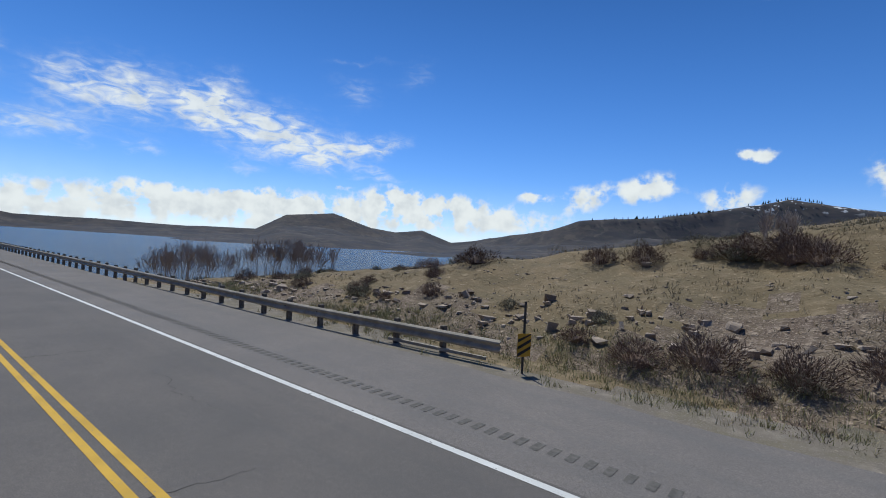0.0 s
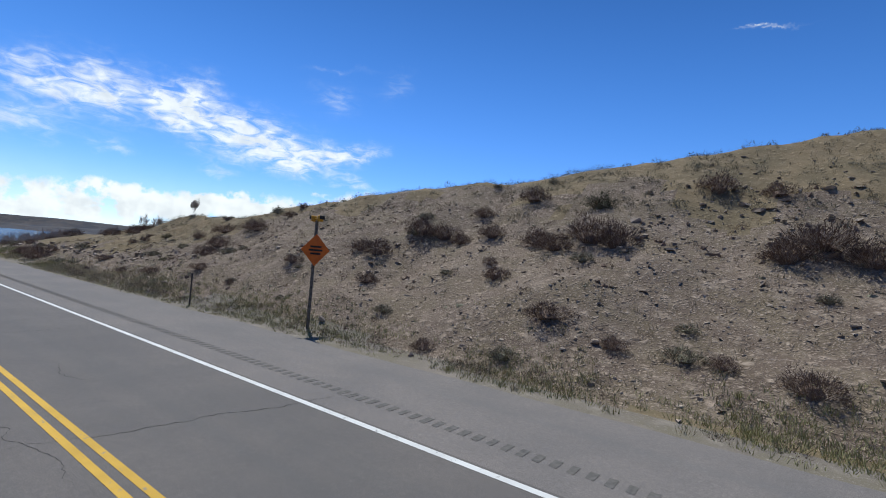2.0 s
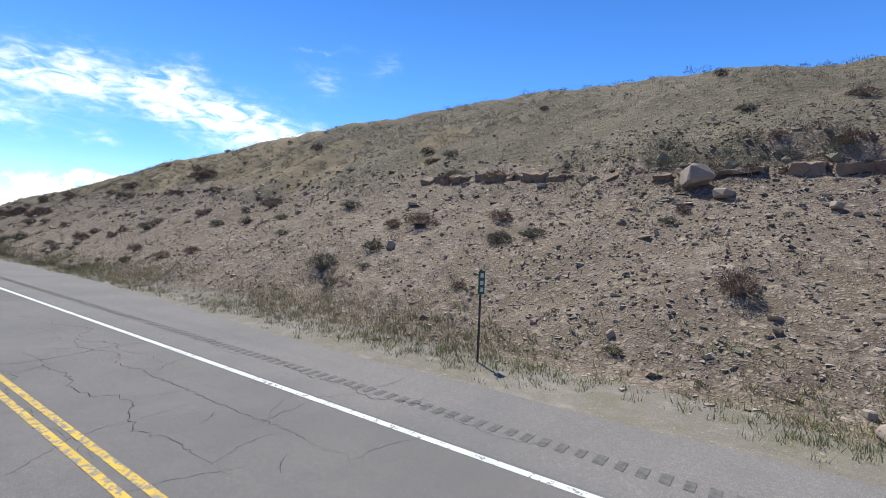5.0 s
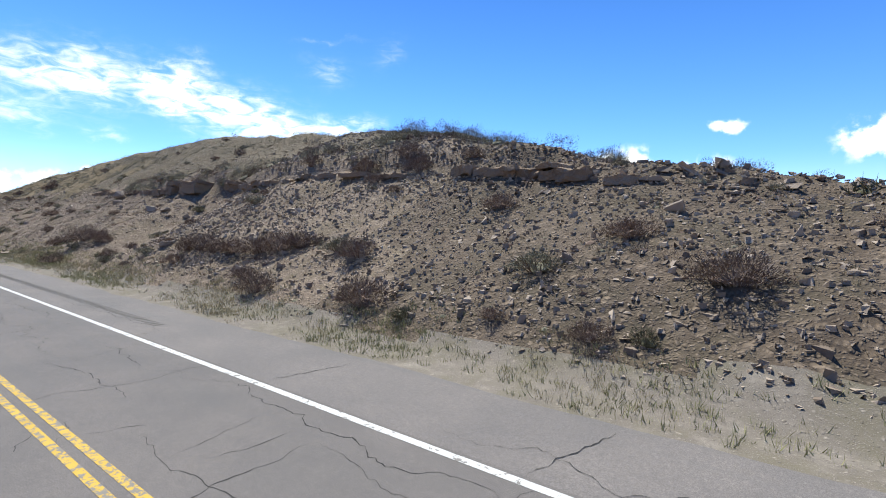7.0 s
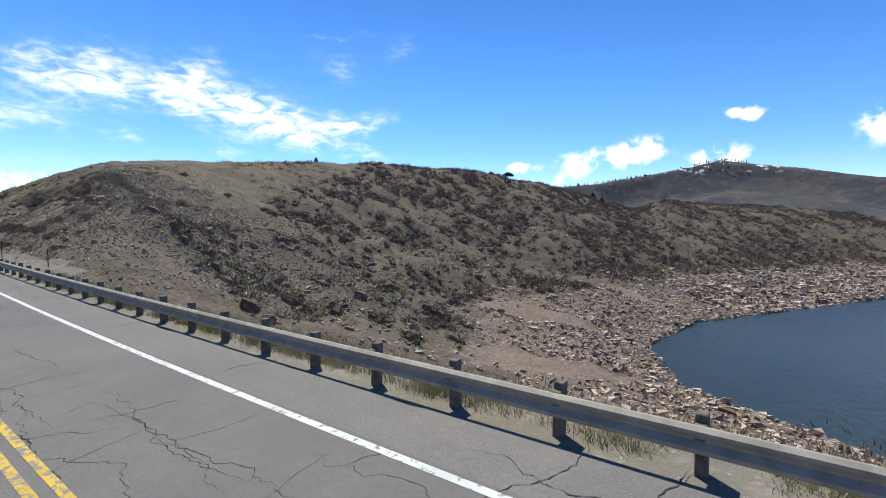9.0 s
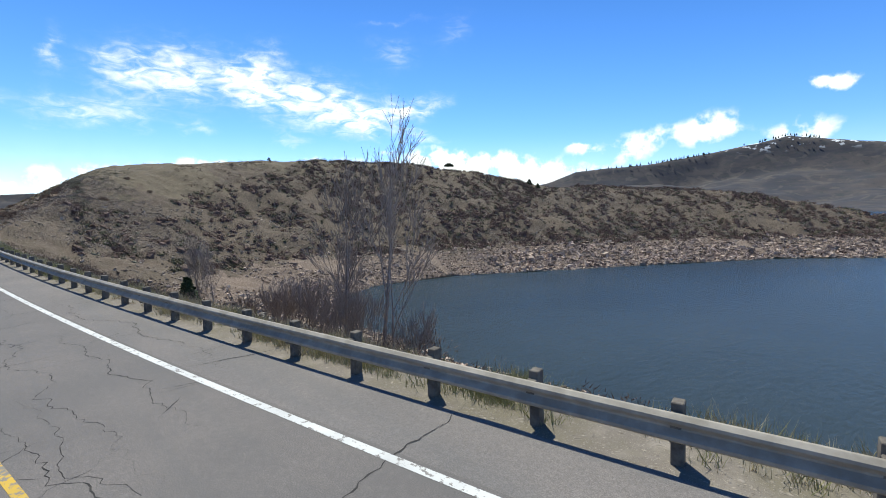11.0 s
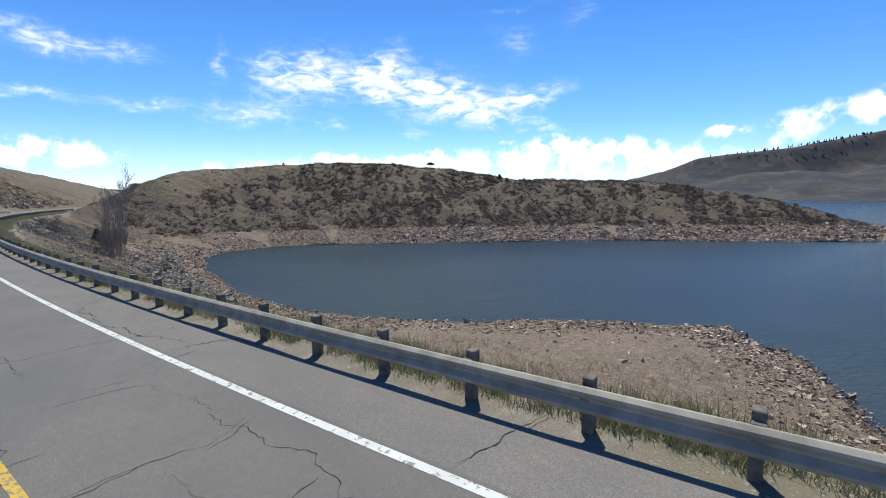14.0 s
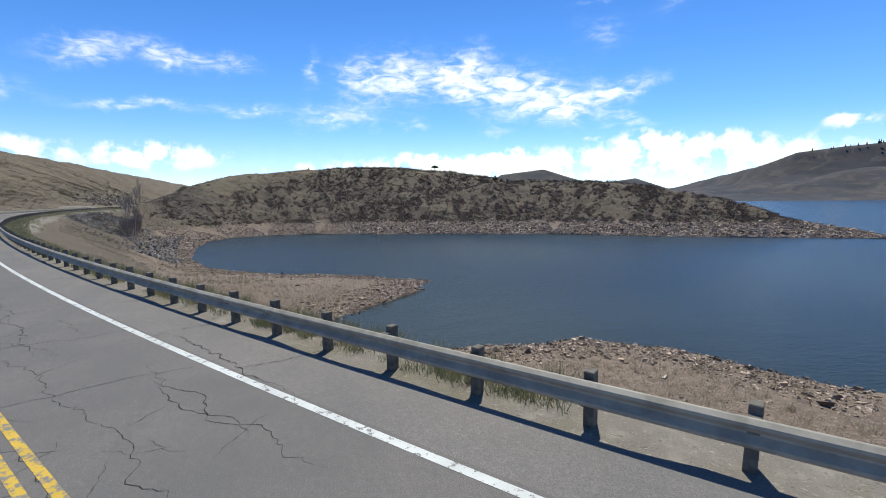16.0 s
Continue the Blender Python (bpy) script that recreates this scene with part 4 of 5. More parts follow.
def beach_rocks():
    rng = np.random.RandomState(6)
    for shape, per, mean in (("chip", 126, -1.26), ("wedge", 92, -1.14)):
        X, Y = [], []
        for (ax, ay), (bx, by) in zip(SHORE[9:33], SHORE[10:34]):
            L = math.hypot(bx - ax, by - ay)
            m = int(L * per)
            k = rng.rand(m)
            inland = rng.gamma(1.7, 7.0, m) - 1.5
            X.append(ax + k * (bx - ax) + (by - ay) / L * inland)
            Y.append(ay + k * (by - ay) - (bx - ax) / L * inland)
        x, y = np.concatenate(X), np.concatenate(Y)
        z, s, l, d = land(x, y)
        keep = (d > -2) & (z < LAKE + 5.4) & (l > 12) & (wave(x, y, 7, 53) + 0.6 * wave(x, y, 2.5, 54) + rng.randn(len(x)) * 0.5 > -1.5)
        keep &= ~((x > 295) & (y < 112) & (d > 9) & (rng.rand(len(x)) < 0.6))
        keep &= ~((x > 340) & (y < 112) & (rng.rand(len(x)) < np.clip(0.12 * d - 0.3, 0, 0.93)))
        x, y = x[keep], y[keep]
        size = np.clip(rng.lognormal(mean, 0.5, len(x)), 0.12, 1.15) * np.where((x > 295) & (y < 112), 0.72, np.where(y > 100, 1.7, 1.0))
        rock_field("beach_rocks", rng, x, y, size, "beachrock", "pinkish angular rocks on the bare lake shore", 0.7, 0.12, shape)


def hill_rocks():
    rng = np.random.RandomState(27)
    n = 100000
    x, y = rng.uniform(120, 350, n), rng.uniform(18, 275, n)
    z, s, l, d = land(x, y)
    keep = (d > 14) & (d < 95) & (z > LAKE + 3.5) & (l > 12) & (s > 205) & (wave(x, y, 11, 57) + 0.7 * wave(x, y, 4, 58) + rng.randn(n) * 0.4 > -0.25)
    x, y = x[keep], y[keep]
    rock_field("hill_rocks", rng, x, y, np.clip(rng.lognormal(-1.1, 0.45, len(x)), 0.15, 0.9), "rock", "tan rubble on the slope above the lake", 0.65, 0.1, "wedge")
    n = 22000
    s = rng.uniform(274, 325, n)
    x, y = at(s, 8.7 + rng.gamma(1.6, 4.5, n))
    z, s, l, d = land(x, y)
    keep = (d > -1) & (z < -0.6) & (wave(x, y, 5, 59) + rng.randn(n) * 0.5 > -0.35)
    x, y = x[keep], y[keep]
    rock_field("bank_rocks", rng, x, y, np.clip(rng.lognormal(-1.3, 0.45, len(x)), 0.1, 0.7), "riprap", "loose grey rubble down the embankment to the shore", 0.6, 0.1, "wedge")


def riprap():
    rng = np.random.RandomState(26)
    n = 5200
    s = rng.uniform(268, 352, n)
    x, y = at(s, rng.uniform(11, 34, n))
    z, s, l, d = land(x, y)
    keep = (d > -0.5) & (d < 14 + 4 * wave(x, y, 6, 56)) & (z < -3.0)
    rock_field("riprap", rng, x[keep], y[keep], np.clip(rng.lognormal(-0.7, 0.4, int(keep.sum())), 0.2, 1.3), "riprap", "pile of grey angular riprap below the embankment", 0.75, 0.15, "wedge")


def south_rocks():
    rng = np.random.RandomState(37)
    n = 1500
    s, l = rng.uniform(120, 215, n), -10.5 - rng.gamma(1.8, 3.2, n)
    x, y = at(s, l)
    keep = wave(x, y, 9, 67) + rng.randn(n) * 0.4 > -0.1
    rock_field("cut_rocks", rng, x[keep], y[keep], np.clip(rng.lognormal(-0.35, 0.5, int(keep.sum())), 0.3, 2.0), "rock", "pale broken rock in the cutting across the road", 0.8, 0.15, "wedge")
    n = 9000
    s, l = rng.uniform(60, 330, n), -12 - rng.gamma(1.6, 24, n)
    x, y = at(s, l)
    keep = wave(x, y, 16, 68) + rng.randn(n) * 0.3 > 0.1
    rock_field("cut_rocks", rng, x[keep], y[keep], np.clip(rng.lognormal(-0.8, 0.5, int(keep.sum())), 0.2, 1.4), "rock", "rubble on the hillside across the road", 0.6, 0.1, "wedge")


def boulder(x, y, size, seed, label):
    rng = np.random.RandomState(seed)
    bm = bmesh.new()
    bmesh.ops.create_cube(bm, size=1.0)
    k = [rng.uniform(0.8, 1.3), rng.uniform(0.6, 1.0), rng.uniform(0.4, 0.75)]
    for v in bm.verts:
        v.co = Vector([v.co[i] * k[i] * (1 + 0.35 * rng.randn()) for i in range(3)]) * size * 0.8
    bmesh.ops.bevel(bm, geom=bm.edges[:], offset=0.10 * size, segments=1, affect="EDGES")
    for v in bm.verts:
        v.co += 0.06 * size * noise.noise_vector(v.co * 3.0 / size + Vector((seed, 0, 0)))
    ob = part("boulder", bm, "rock")
    ob.matrix_basis = Matrix.Translation((x, y, land_at(x, y) + size * 0.2)) @ Euler((rng.uniform(-0.3, 0.3), rng.uniform(-0.3, 0.3), rng.uniform(0, 6))).to_matrix().to_4x4()
    return tagged(ob, label, "boulder", "boulders on the bank")


def ledge(s0, s1, level, thick, seed, label, wide=1.0, gaps=0.2):
    """A shelf of massive sandstone blocks, standing a little proud of the cut bank."""
    random.seed(seed)
    shelf = tagged(new("rock_ledge"), label, "rock ledge")
    scan = np.arange(14.0, 28.0, 0.1)
    s = s0
    while s < s1:
        w = random.choice([random.uniform(0.6, 1.3), random.uniform(1.3, 2.6)]) * wide
        taper = min(1.0, 0.4 + (s - s0) / 10) * min(1.0, 0.4 + (s1 - s) / 10)
        h = (thick(s) if callable(thick) else thick) * taper * random.uniform(0.75, 1.15)
        want = level(s)
        sx, sy = at(np.full(len(scan), s + w / 2), scan)
        over = np.nonzero(land(sx, sy)[0] > want)[0]
        if not len(over):
            s += w
            continue
        deep = min(2.2, 1.0 + h)
        x, y = at(s + w / 2, float(scan[over[0]]) + deep / 2 - 0.30 + random.uniform(-0.25, 0.2))
        courses = [h] if h < 0.7 or random.random() < 0.45 else [h * 0.72, h * 0.30]
        low = 0.0
        for hk in courses:
            bm = bmesh.new()
            box(bm, 0, 0, 0, w * 0.98, deep * random.uniform(0.95, 1.1), hk)
            bmesh.ops.subdivide_edges(bm, edges=bm.edges[:], cuts=5, use_grid_fill=True)
            o = random.random() * 50
            for v in bm.verts:
                v.co += 0.26 * noise.noise_vector(v.co * 0.8 + Vector((o, 0, 0))) + 0.12 * noise.noise_vector(v.co * 3.2 + Vector((0, o, 0)))
            ob = part("block", bm, "ledge", shelf)
            ob.matrix_basis = Matrix.Translation((float(x), float(y) + low * 0.12, want - (0.10 if wide > 0.6 else 0.22) + low + hk * 0.5)) @ Euler((random.uniform(-0.04, 0.04) + (0 if wide > 0.6 else random.uniform(0.15, 0.5)), random.uniform(-0.04, 0.04), heading(s) + random.uniform(-0.12, 0.12))).to_matrix().to_4x4()
            low += hk * 0.97
        s += w + (random.uniform(-0.1, 0.0) if random.random() > gaps else random.uniform(0.3, 1.6))


slope_rocks()
beach_rocks()
hill_rocks()
riprap()
south_rocks()
ledge(148, 192, lambda s: 6.45 - 0.5 * math.exp(-((s - 165.5) / 3.5) ** 2) + 0.2 * math.sin(s * 0.35), lambda s: 0.38 + 1.15 * math.exp(-((s - 162.5) / 8) ** 2), 21, "thick shelf of brown sandstone blocks in the cut bank", 1.25)
ledge(126, 147, lambda s: 7.3 - 0.03 * (s - 126), 0.6, 27, "thin broken shelf of tan sandstone near the bank's top", 0.5, 0.55)
ledge(196, 206, lambda s: 6.3 - 0.12 * (s - 196), 0.9, 28, "brown sandstone shelf near the bank's top")
ledge(22.5, 30, lambda s: 2.75 + 0.08 * (s - 22), 0.40, 22, "low shelf of pale sandstone slabs in the cut bank", 0.5, 0.55)
ledge(16, 22, lambda s: 0.95 + 0.02 * s, 0.30, 29, "low shelf of pale sandstone slabs in the cut bank", 0.5, 0.55)
ledge(58, 72, lambda s: 4.6, 0.45, 23, "broken shelf of tan sandstone in the cut bank", 0.5, 0.55)
ledge(68, 84, lambda s: 2.9, 0.35, 24, "thin broken shelf of tan sandstone in the cut bank", 0.5, 0.55)
ledge(84, 106, lambda s: 7.4, 0.5, 25, "pale broken sandstone shelf near the bank's top", 0.5, 0.55)
for k, (bx, by, bs) in enumerate([(153.1, 10.4, 0.62), (165.9, 17.8, 0.7), (167.6, 18.2, 0.75), (148.2, 21.6, 1.25), (149.4, 20.6, 0.9), (170.2, 18.6, 0.55), (157.0, 15.5, 0.5), (160.4, 19.6, 0.6), (152.8, 10.9, 0.35), (158.5, 11.3, 0.42)]):
    boulder(bx, by, bs, k + 3, "pale tan angular boulder on the stony bank")
random.seed(8)
for k in range(46):
    bs, bl = random.uniform(-30, 222), random.uniform(0.5, 13)
    bx, by = at(bs, float(np.interp(bs, TOE_S, TOE_L)) + bl)
    boulder(float(bx), float(by), random.uniform(0.3, 0.75) * (0.6 if bs < 60 else 1.0), 40 + k, "tan angular boulder on the stony bank")


# ---- plants ----
def leaf_cloud(rng, n, spread, tall, leaf, low=0.0, heart=0.42):
    """n thin twig-ends in a ragged mound over a dense heart; returns vertices and triangles."""
    u = rng.randn(n, 3)
    u /= np.linalg.norm(u, axis=1)[:, None]
    u[:, 2] = abs(u[:, 2])
    r = (0.5 + 0.5 * rng.beta(2.2, 1.6, n))[:, None]
    ph = rng.rand(2) * 6
    size = np.array([spread, spread, tall])

    def lump(w):
        return 1 + 0.30 * np.sin(w[:, :1] * 5 + ph[0]) * np.cos(w[:, 1:2] * 4 + ph[1])
    c = u * r * lump(u) * size
    c[:, 2] += low
    sx, sy = leaf * (0.25 + 0.35 * rng.rand(n)), leaf * (1.5 + 3.0 * rng.rand(n))
    up = u + np.array([0, 0, 0.6]) + 0.55 * rng.randn(n, 3)
    up /= np.linalg.norm(up, axis=1)[:, None]
    side = np.cross(up, rng.randn(n, 3))
    side /= np.linalg.norm(side, axis=1)[:, None] + 1e-9
    a, b = side * sx[:, None] * 0.5, up * sy[:, None] * 0.5
    V = np.stack([c - a - b, c + a - b, c + b], 1).reshape(-1, 3)
    F = np.arange(n * 3).reshape(n, 3)
    if heart:
        h = ICO_V * lump(ICO_V) * size * heart * (1 + 0.2 * rng.randn(12, 1))
        F = np.concatenate([F, ICO_F + len(V)])
        V = np.concatenate([V, h + (0, 0, low)])
    return V, F


def twigs(rng, n, spread, tall, thick):
    """Thin upright twigs fanning from the base."""
    a, r = rng.rand(n) * 6.28, np.sqrt(rng.rand(n))
    foot = np.stack([np.cos(a) * r * spread * 0.35, np.sin(a) * r * spread * 0.35, np.full(n, -0.05)], 1)
    tip = np.stack([np.cos(a) * r * spread, np.sin(a) * r * spread, tall * (0.55 + 0.45 * rng.rand(n)) * np.sqrt(1 - 0.7 * r * r)], 1)
    w = thick * (0.5 + rng.rand(n))
    p = np.stack([-np.sin(a + 0.7), np.cos(a + 0.7), np.zeros(n)], 1) * w[:, None] * 0.5
    V = np.stack([foot - p, foot + p, tip + p * 0.3, tip - p * 0.3], 1)
    return V.reshape(-1, 3), np.arange(n * 4).reshape(n, 4)


def shrub_mesh(name, seed, spread, tall, leaf, count, mats):
    rng = np.random.RandomState(seed)
    out = []
    for title, (v, f), mat in ((name, leaf_cloud(rng, count, spread, tall, leaf, 0.03, 0.40), mats[0]), ("branchwork", twigs(rng, count // 16, spread * 0.95, tall * 1.0, leaf * 0.4), mats[1])):
        me = bpy.data.meshes.new(title)
        me.from_pydata([tuple(q) for q in v], [], [tuple(q) for q in f])
        me.materials.append(M[mat])
        out.append(me)
    return out


SHRUBS = {
    "sage": [shrub_mesh("sagebrush", k, 0.5, 0.40, 0.031, 1300, ("sage", "brown")) for k in range(4)],
    "brown": [shrub_mesh("shrub", 10 + k, 0.52, 0.50, 0.028, 1900, ("brown", "bark")) for k in range(4)],
    "green": [shrub_mesh("shrub", 20 + k, 0.5, 0.55, 0.036, 1100, ("green", "brown")) for k in range(2)],
}
WORDS = {"sage": ("sagebrush", "grey-green sagebrush on the stony slope"), "brown": ("shrub", "leafless brown shrub on the stony slope"), "green": ("shrub", "dull green shrub on the slope")}


def plant_shrub(kind, x, y, size, rng):
    leaves, stems = SHRUBS[kind][rng.randint(len(SHRUBS[kind]))]
    ob = new(WORDS[kind][0], leaves)
    ob.matrix_basis = Matrix.Translation((x, y, land_at(x, y) - 0.04)) @ Matrix.Rotation(rng.uniform(0, 6.28), 4, "Z") @ Matrix.Diagonal((size * rng.uniform(0.85, 1.3), size * rng.uniform(0.85, 1.3), size * rng.uniform(0.7, 1.0), 1))
    new("branchwork", stems).parent = ob
    return tagged(ob, WORDS[kind][1], WORDS[kind][0], "shrubs on the hillside")


def near_shrubs():
    rng = np.random.RandomState(9)
    for bx, by, bz in ((53.4, 20.4, 2.9), (52.2, 19.4, 2.0), (54.8, 20.0, 2.2), (62.0, 20.8, 2.4), (63.4, 20.2, 1.9), (61.0, 20.0, 1.7), (70.3, 19.4, 2.1), (43.9, 19.6, 2.0), (45.0, 20.2, 2.1), (42.9, 17.1, 1.8), (41.4, 17.4, 1.5),
                       (76.7, 17.7, 1.3), (96.1, 27.9, 2.7), (95.0, 27.3, 1.9), (89.9, 29.7, 1.6), (78.4, 26.8, 1.7), (77.2, 26.4, 1.5), (94.5, 15.9, 1.3), (97.7, 16.2, 1.3), (85.2, 17.4, 1.4), (58.0, 25.4, 2.2), (48.6, 24.4, 1.9),
                       (19.7, 21.4, 2.1), (26.7, 20.0, 2.1), (25.0, 20.6, 1.7), (14.9, 13.7, 1.2), (27.6, 12.2, 1.2), (150.4, 14.2, 1.3), (162.3, 12.7, 2.0), (161.0, 12.3, 1.4), (165.7, 13.0, 2.2), (167.2, 13.4, 1.6),
                       (191.4, 13.5, 2.4), (190.2, 13.1, 1.9), (192.4, 14.0, 1.9), (194.2, 10.4, 1.7), (185.7, 12.4, 2.1), (184.6, 12.2, 1.6), (188.3, 12.6, 1.9), (187.2, 12.3, 1.5), (189.0, 21.6, 2.3), (193.6, 21.4, 2.1), (192.4, 21.8, 1.7), (182.3, 22.3, 1.6),
                       (207.5, 15.0, 1.7), (210.5, 12.8, 1.9), (214.0, 16.0, 1.6), (-3.2, 12.3, 1.9), (-1.6, 12.9, 2.1), (0.4, 12.6, 1.7), (2.0, 13.2, 1.9), (-0.3, 22.9, 2.4), (-2.0, 22.5, 2.2), (-5.6, 21.2, 2.0), (-7.5, 21.0, 1.8)):
        plant_shrub("brown", bx, by, bz, rng)
    for k in range(290):
        s = rng.uniform(-40, 226)
        q = rng.choice([rng.uniform(0.5, 14), rng.uniform(0.3, 3.5), rng.uniform(13, 30)], p=[0.62, 0.16, 0.22])
        x, y = at(s, float(np.interp(s, TOE_S, TOE_L)) + q)
        kind = rng.choice(["sage", "brown", "green"], p=[0.42, 0.5, 0.08])
        plant_shrub(kind, float(x), float(y), rng.choice([rng.uniform(0.5, 1.1), rng.uniform(1.1, 1.9)], p=[0.7, 0.3]) * (1.2 if kind == "brown" else 1.0), rng)


def far_shrubs(name, rng, x, y, size, mat, label, count=46, leaf=0.10, heart=0):
    V, F, b = [], [], 0
    z = land(x, y)[0]
    for px, py, pz, sz in zip(x, y, z, size):
        v, f = leaf_cloud(rng, int(count * (0.4 + 0.6 * sz)), sz * rng.uniform(0.8, 1.3), sz * rng.uniform(0.7, 1.1), leaf * (0.35 + 0.4 * sz), 0.0, heart)
        V.append(v + (px, py, pz - 0.05))
        F.append(f + b)
        b += len(v)
    return big_mesh(name, np.concatenate(V), np.concatenate(F), mat, label, "brush")


def toe_brush():
    rng = np.random.RandomState(19)
    n = 700
    s = rng.uniform(-12, 112, n)
    x, y = at(s, np.interp(s, TOE_S, TOE_L) + rng.randn(n) * 0.45 - 0.1)
    keep = (wave(x, y, 6, 81) + rng.randn(n) * 0.4 > -0.35) & ((s > 14) | (rng.rand(n) < 0.3))
    x, y = x[keep], y[keep]
    half = rng.rand(len(x)) < 0.5
    far_shrubs("toe_sage", rng, x[half], y[half], rng.uniform(0.22, 0.55, int(half.sum())), "sage", "low grey sagebrush along the foot of the bank", 270, 0.05)
    far_shrubs("toe_brush", rng, x[~half], y[~half], rng.uniform(0.22, 0.6, int((~half).sum())), "brown", "low brown brush along the foot of the bank", 270, 0.048)


def bank_brush():
    rng = np.random.RandomState(29)
    n = 2300
    s = rng.uniform(4, 222, n)
    x, y = at(s, np.interp(s, TOE_S, TOE_L) + rng.uniform(0.8, 1, n) * rng.uniform(0.8, 16, n))
    keep = wave(x, y, 5, 83) + rng.randn(n) * 0.5 > 0.0
    x, y = x[keep], y[keep]
    half = rng.rand(len(x)) < 0.4
    far_shrubs("bank_sage", rng, x[half], y[half], rng.uniform(0.14, 0.46, int(half.sum())), "sage", "small grey sagebrush tufts on the cut bank", 190, 0.06, 0.3)
    far_shrubs("bank_brush", rng, x[~half], y[~half], rng.uniform(0.14, 0.52, int((~half).sum())), "brown", "small brown brush tufts on the cut bank", 210, 0.055, 0.3)


def peninsula_brush():
    rng = np.random.RandomState(12)
    # clumps drawn out down the slope, thickest along the top of the bare shore
    m = 5200
    cx, cy = rng.uniform(120, 350, m), rng.uniform(18, 275, m)
    cz, cs, cl, cd = land(cx, cy)
    keep = (cd > 14) & (cd < 150) & (cz > LAKE + 4.0) & (cl > 13) & (cs > np.clip(222 - 0.6 * cl, 140, 198))
    keep &= (rng.rand(m) < np.interp(cz, [LAKE + 4, LAKE + 7, 2, 14], [1.0, 0.75, 0.62, 0.62])) & (wave(cx, cy, 26, 61) + rng.randn(m) * 0.5 > -0.5)
    cx, cy = cx[keep], cy[keep]
    per = rng.randint(7, 22, len(cx))
    wide = rng.uniform(0.9, 2.6, len(cx))
    x, y = np.repeat(cx, per), np.repeat(cy, per)
    gx, gy = (shore_distance(cx + 2, cy) - shore_distance(cx - 2, cy)), (shore_distance(cx, cy + 2) - shore_distance(cx, cy - 2))
    g = np.hypot(gx, gy) + 1e-6
    u, v = rng.randn(len(x)) * np.repeat(wide, per) * 1.9, rng.randn(len(x)) * np.repeat(wide, per) * 0.85
    x, y = x + u * np.repeat(gx / g, per) - v * np.repeat(gy / g, per), y + u * np.repeat(gy / g, per) + v * np.repeat(gx / g, per)
    band_x, band_y = rng.uniform(200, 350, 9000), rng.uniform(18, 275, 9000)
    bz = land(band_x, band_y)
    edge = (bz[0] > LAKE + 4.3) & (bz[0] < LAKE + 6.3) & (bz[2] > 14) & (bz[3] > 0) & (wave(band_x, band_y, 7, 64) > -0.35)
    x, y = np.concatenate([x, band_x[edge]]), np.concatenate([y, band_y[edge]])
    z, s, l, d = land(x, y)
    pick = np.nonzero((d > 14) & (z > LAKE + 4.2) & (l > 13) & ((s > 213) | (l > 42)) & (s > np.clip(222 - 0.6 * l, 140, 196)) & ((s < 246) | (l > 34)))[0]
    rng.shuffle(pick)
    pick = pick[:12500]
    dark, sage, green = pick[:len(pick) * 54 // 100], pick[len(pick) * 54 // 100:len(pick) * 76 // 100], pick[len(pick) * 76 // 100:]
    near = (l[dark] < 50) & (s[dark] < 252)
    # same plant as the brown brush, in the copy with shade in its colour
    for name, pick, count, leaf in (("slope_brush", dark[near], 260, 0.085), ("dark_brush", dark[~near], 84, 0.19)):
        far_shrubs(name, rng, x[pick], y[pick], rng.uniform(0.5, 1.55, len(pick)), "thicket", "brown leafless brush on the lake-side slope, shade in its colour", count, leaf, 0.5)
    far_shrubs("sage_brush", rng, x[sage], y[sage], rng.uniform(0.35, 0.9, len(sage)), "sage", "grey-green sagebrush on the lake-side slope", 50, 0.21, 0.5)
    far_shrubs("green_brush", rng, x[green], y[green], rng.uniform(0.5, 1.3, len(green)), "green", "dull green brush on the lake-side slope", 48, 0.24, 0.4)
    # tufts along the hill's crest
    n = 6800
    x, y = rng.uniform(-60, 230, n), rng.uniform(22, 190, n)
    z, s, l, d = land(x, y)
    keep = (d > 18) & ((s < 150) | (l > 30)) & (l > 22) & (z > 2)
    far_shrubs("crest_sage", rng, x[keep], y[keep], rng.uniform(0.15, 0.62, int(keep.sum())), "sage", "low sagebrush tufts over the dry hilltop", 46, 0.13)
    n = 3400
    s = rng.uniform(-20, 216, n)
    s = np.where((s > 158) & (rng.rand(n) < 0.4), rng.uniform(30, 140, n), s)
    x, y = at(s, np.interp(s, CREST_S, CREST_L) + rng.uniform(-3.5, 5.5, n))
    keep = wave(x, y, 7, 84) + rng.randn(n) * 0.5 > -0.35
    far_shrubs("skyline_sage", rng, x[keep], y[keep], rng.uniform(0.18, 0.6, int(keep.sum())) * rng.uniform(0.7, 1.15, int(keep.sum())), "sage", "band of dark sagebrush along the hill's brow", 170, 0.075)
    n = 9000
    x, y = rng.uniform(100, 330, n), rng.uniform(50, 250, n)
    z, s, l, d = land(x, y)
    keep = (d > 62) & (l > 36) & (s > 150) & (z > 2) & (wave(x, y, 12, 66) + rng.randn(n) * 0.5 > -0.1)
    far_shrubs("hilltop_brush", rng, x[keep], y[keep], rng.uniform(0.3, 1.1, int(keep.sum())), "brown", "brown brush scattered over the hilltop", 62, 0.2)
    # thick brush along the sandstone shelf
    n = 120
    s = rng.uniform(146, 216, n)
    x, y = at(s, np.interp(s, [146, 180, 196, 216], [23.3, 24.2, 24.5, 22.0]) + rng.randn(n) * 0.8)
    far_shrubs("ledge_brush", rng, x[:70], y[:70], rng.uniform(0.4, 1.2, 70), "sage", "rounded grey sagebrush along the sandstone shelf", 1300, 0.05, 0.3)
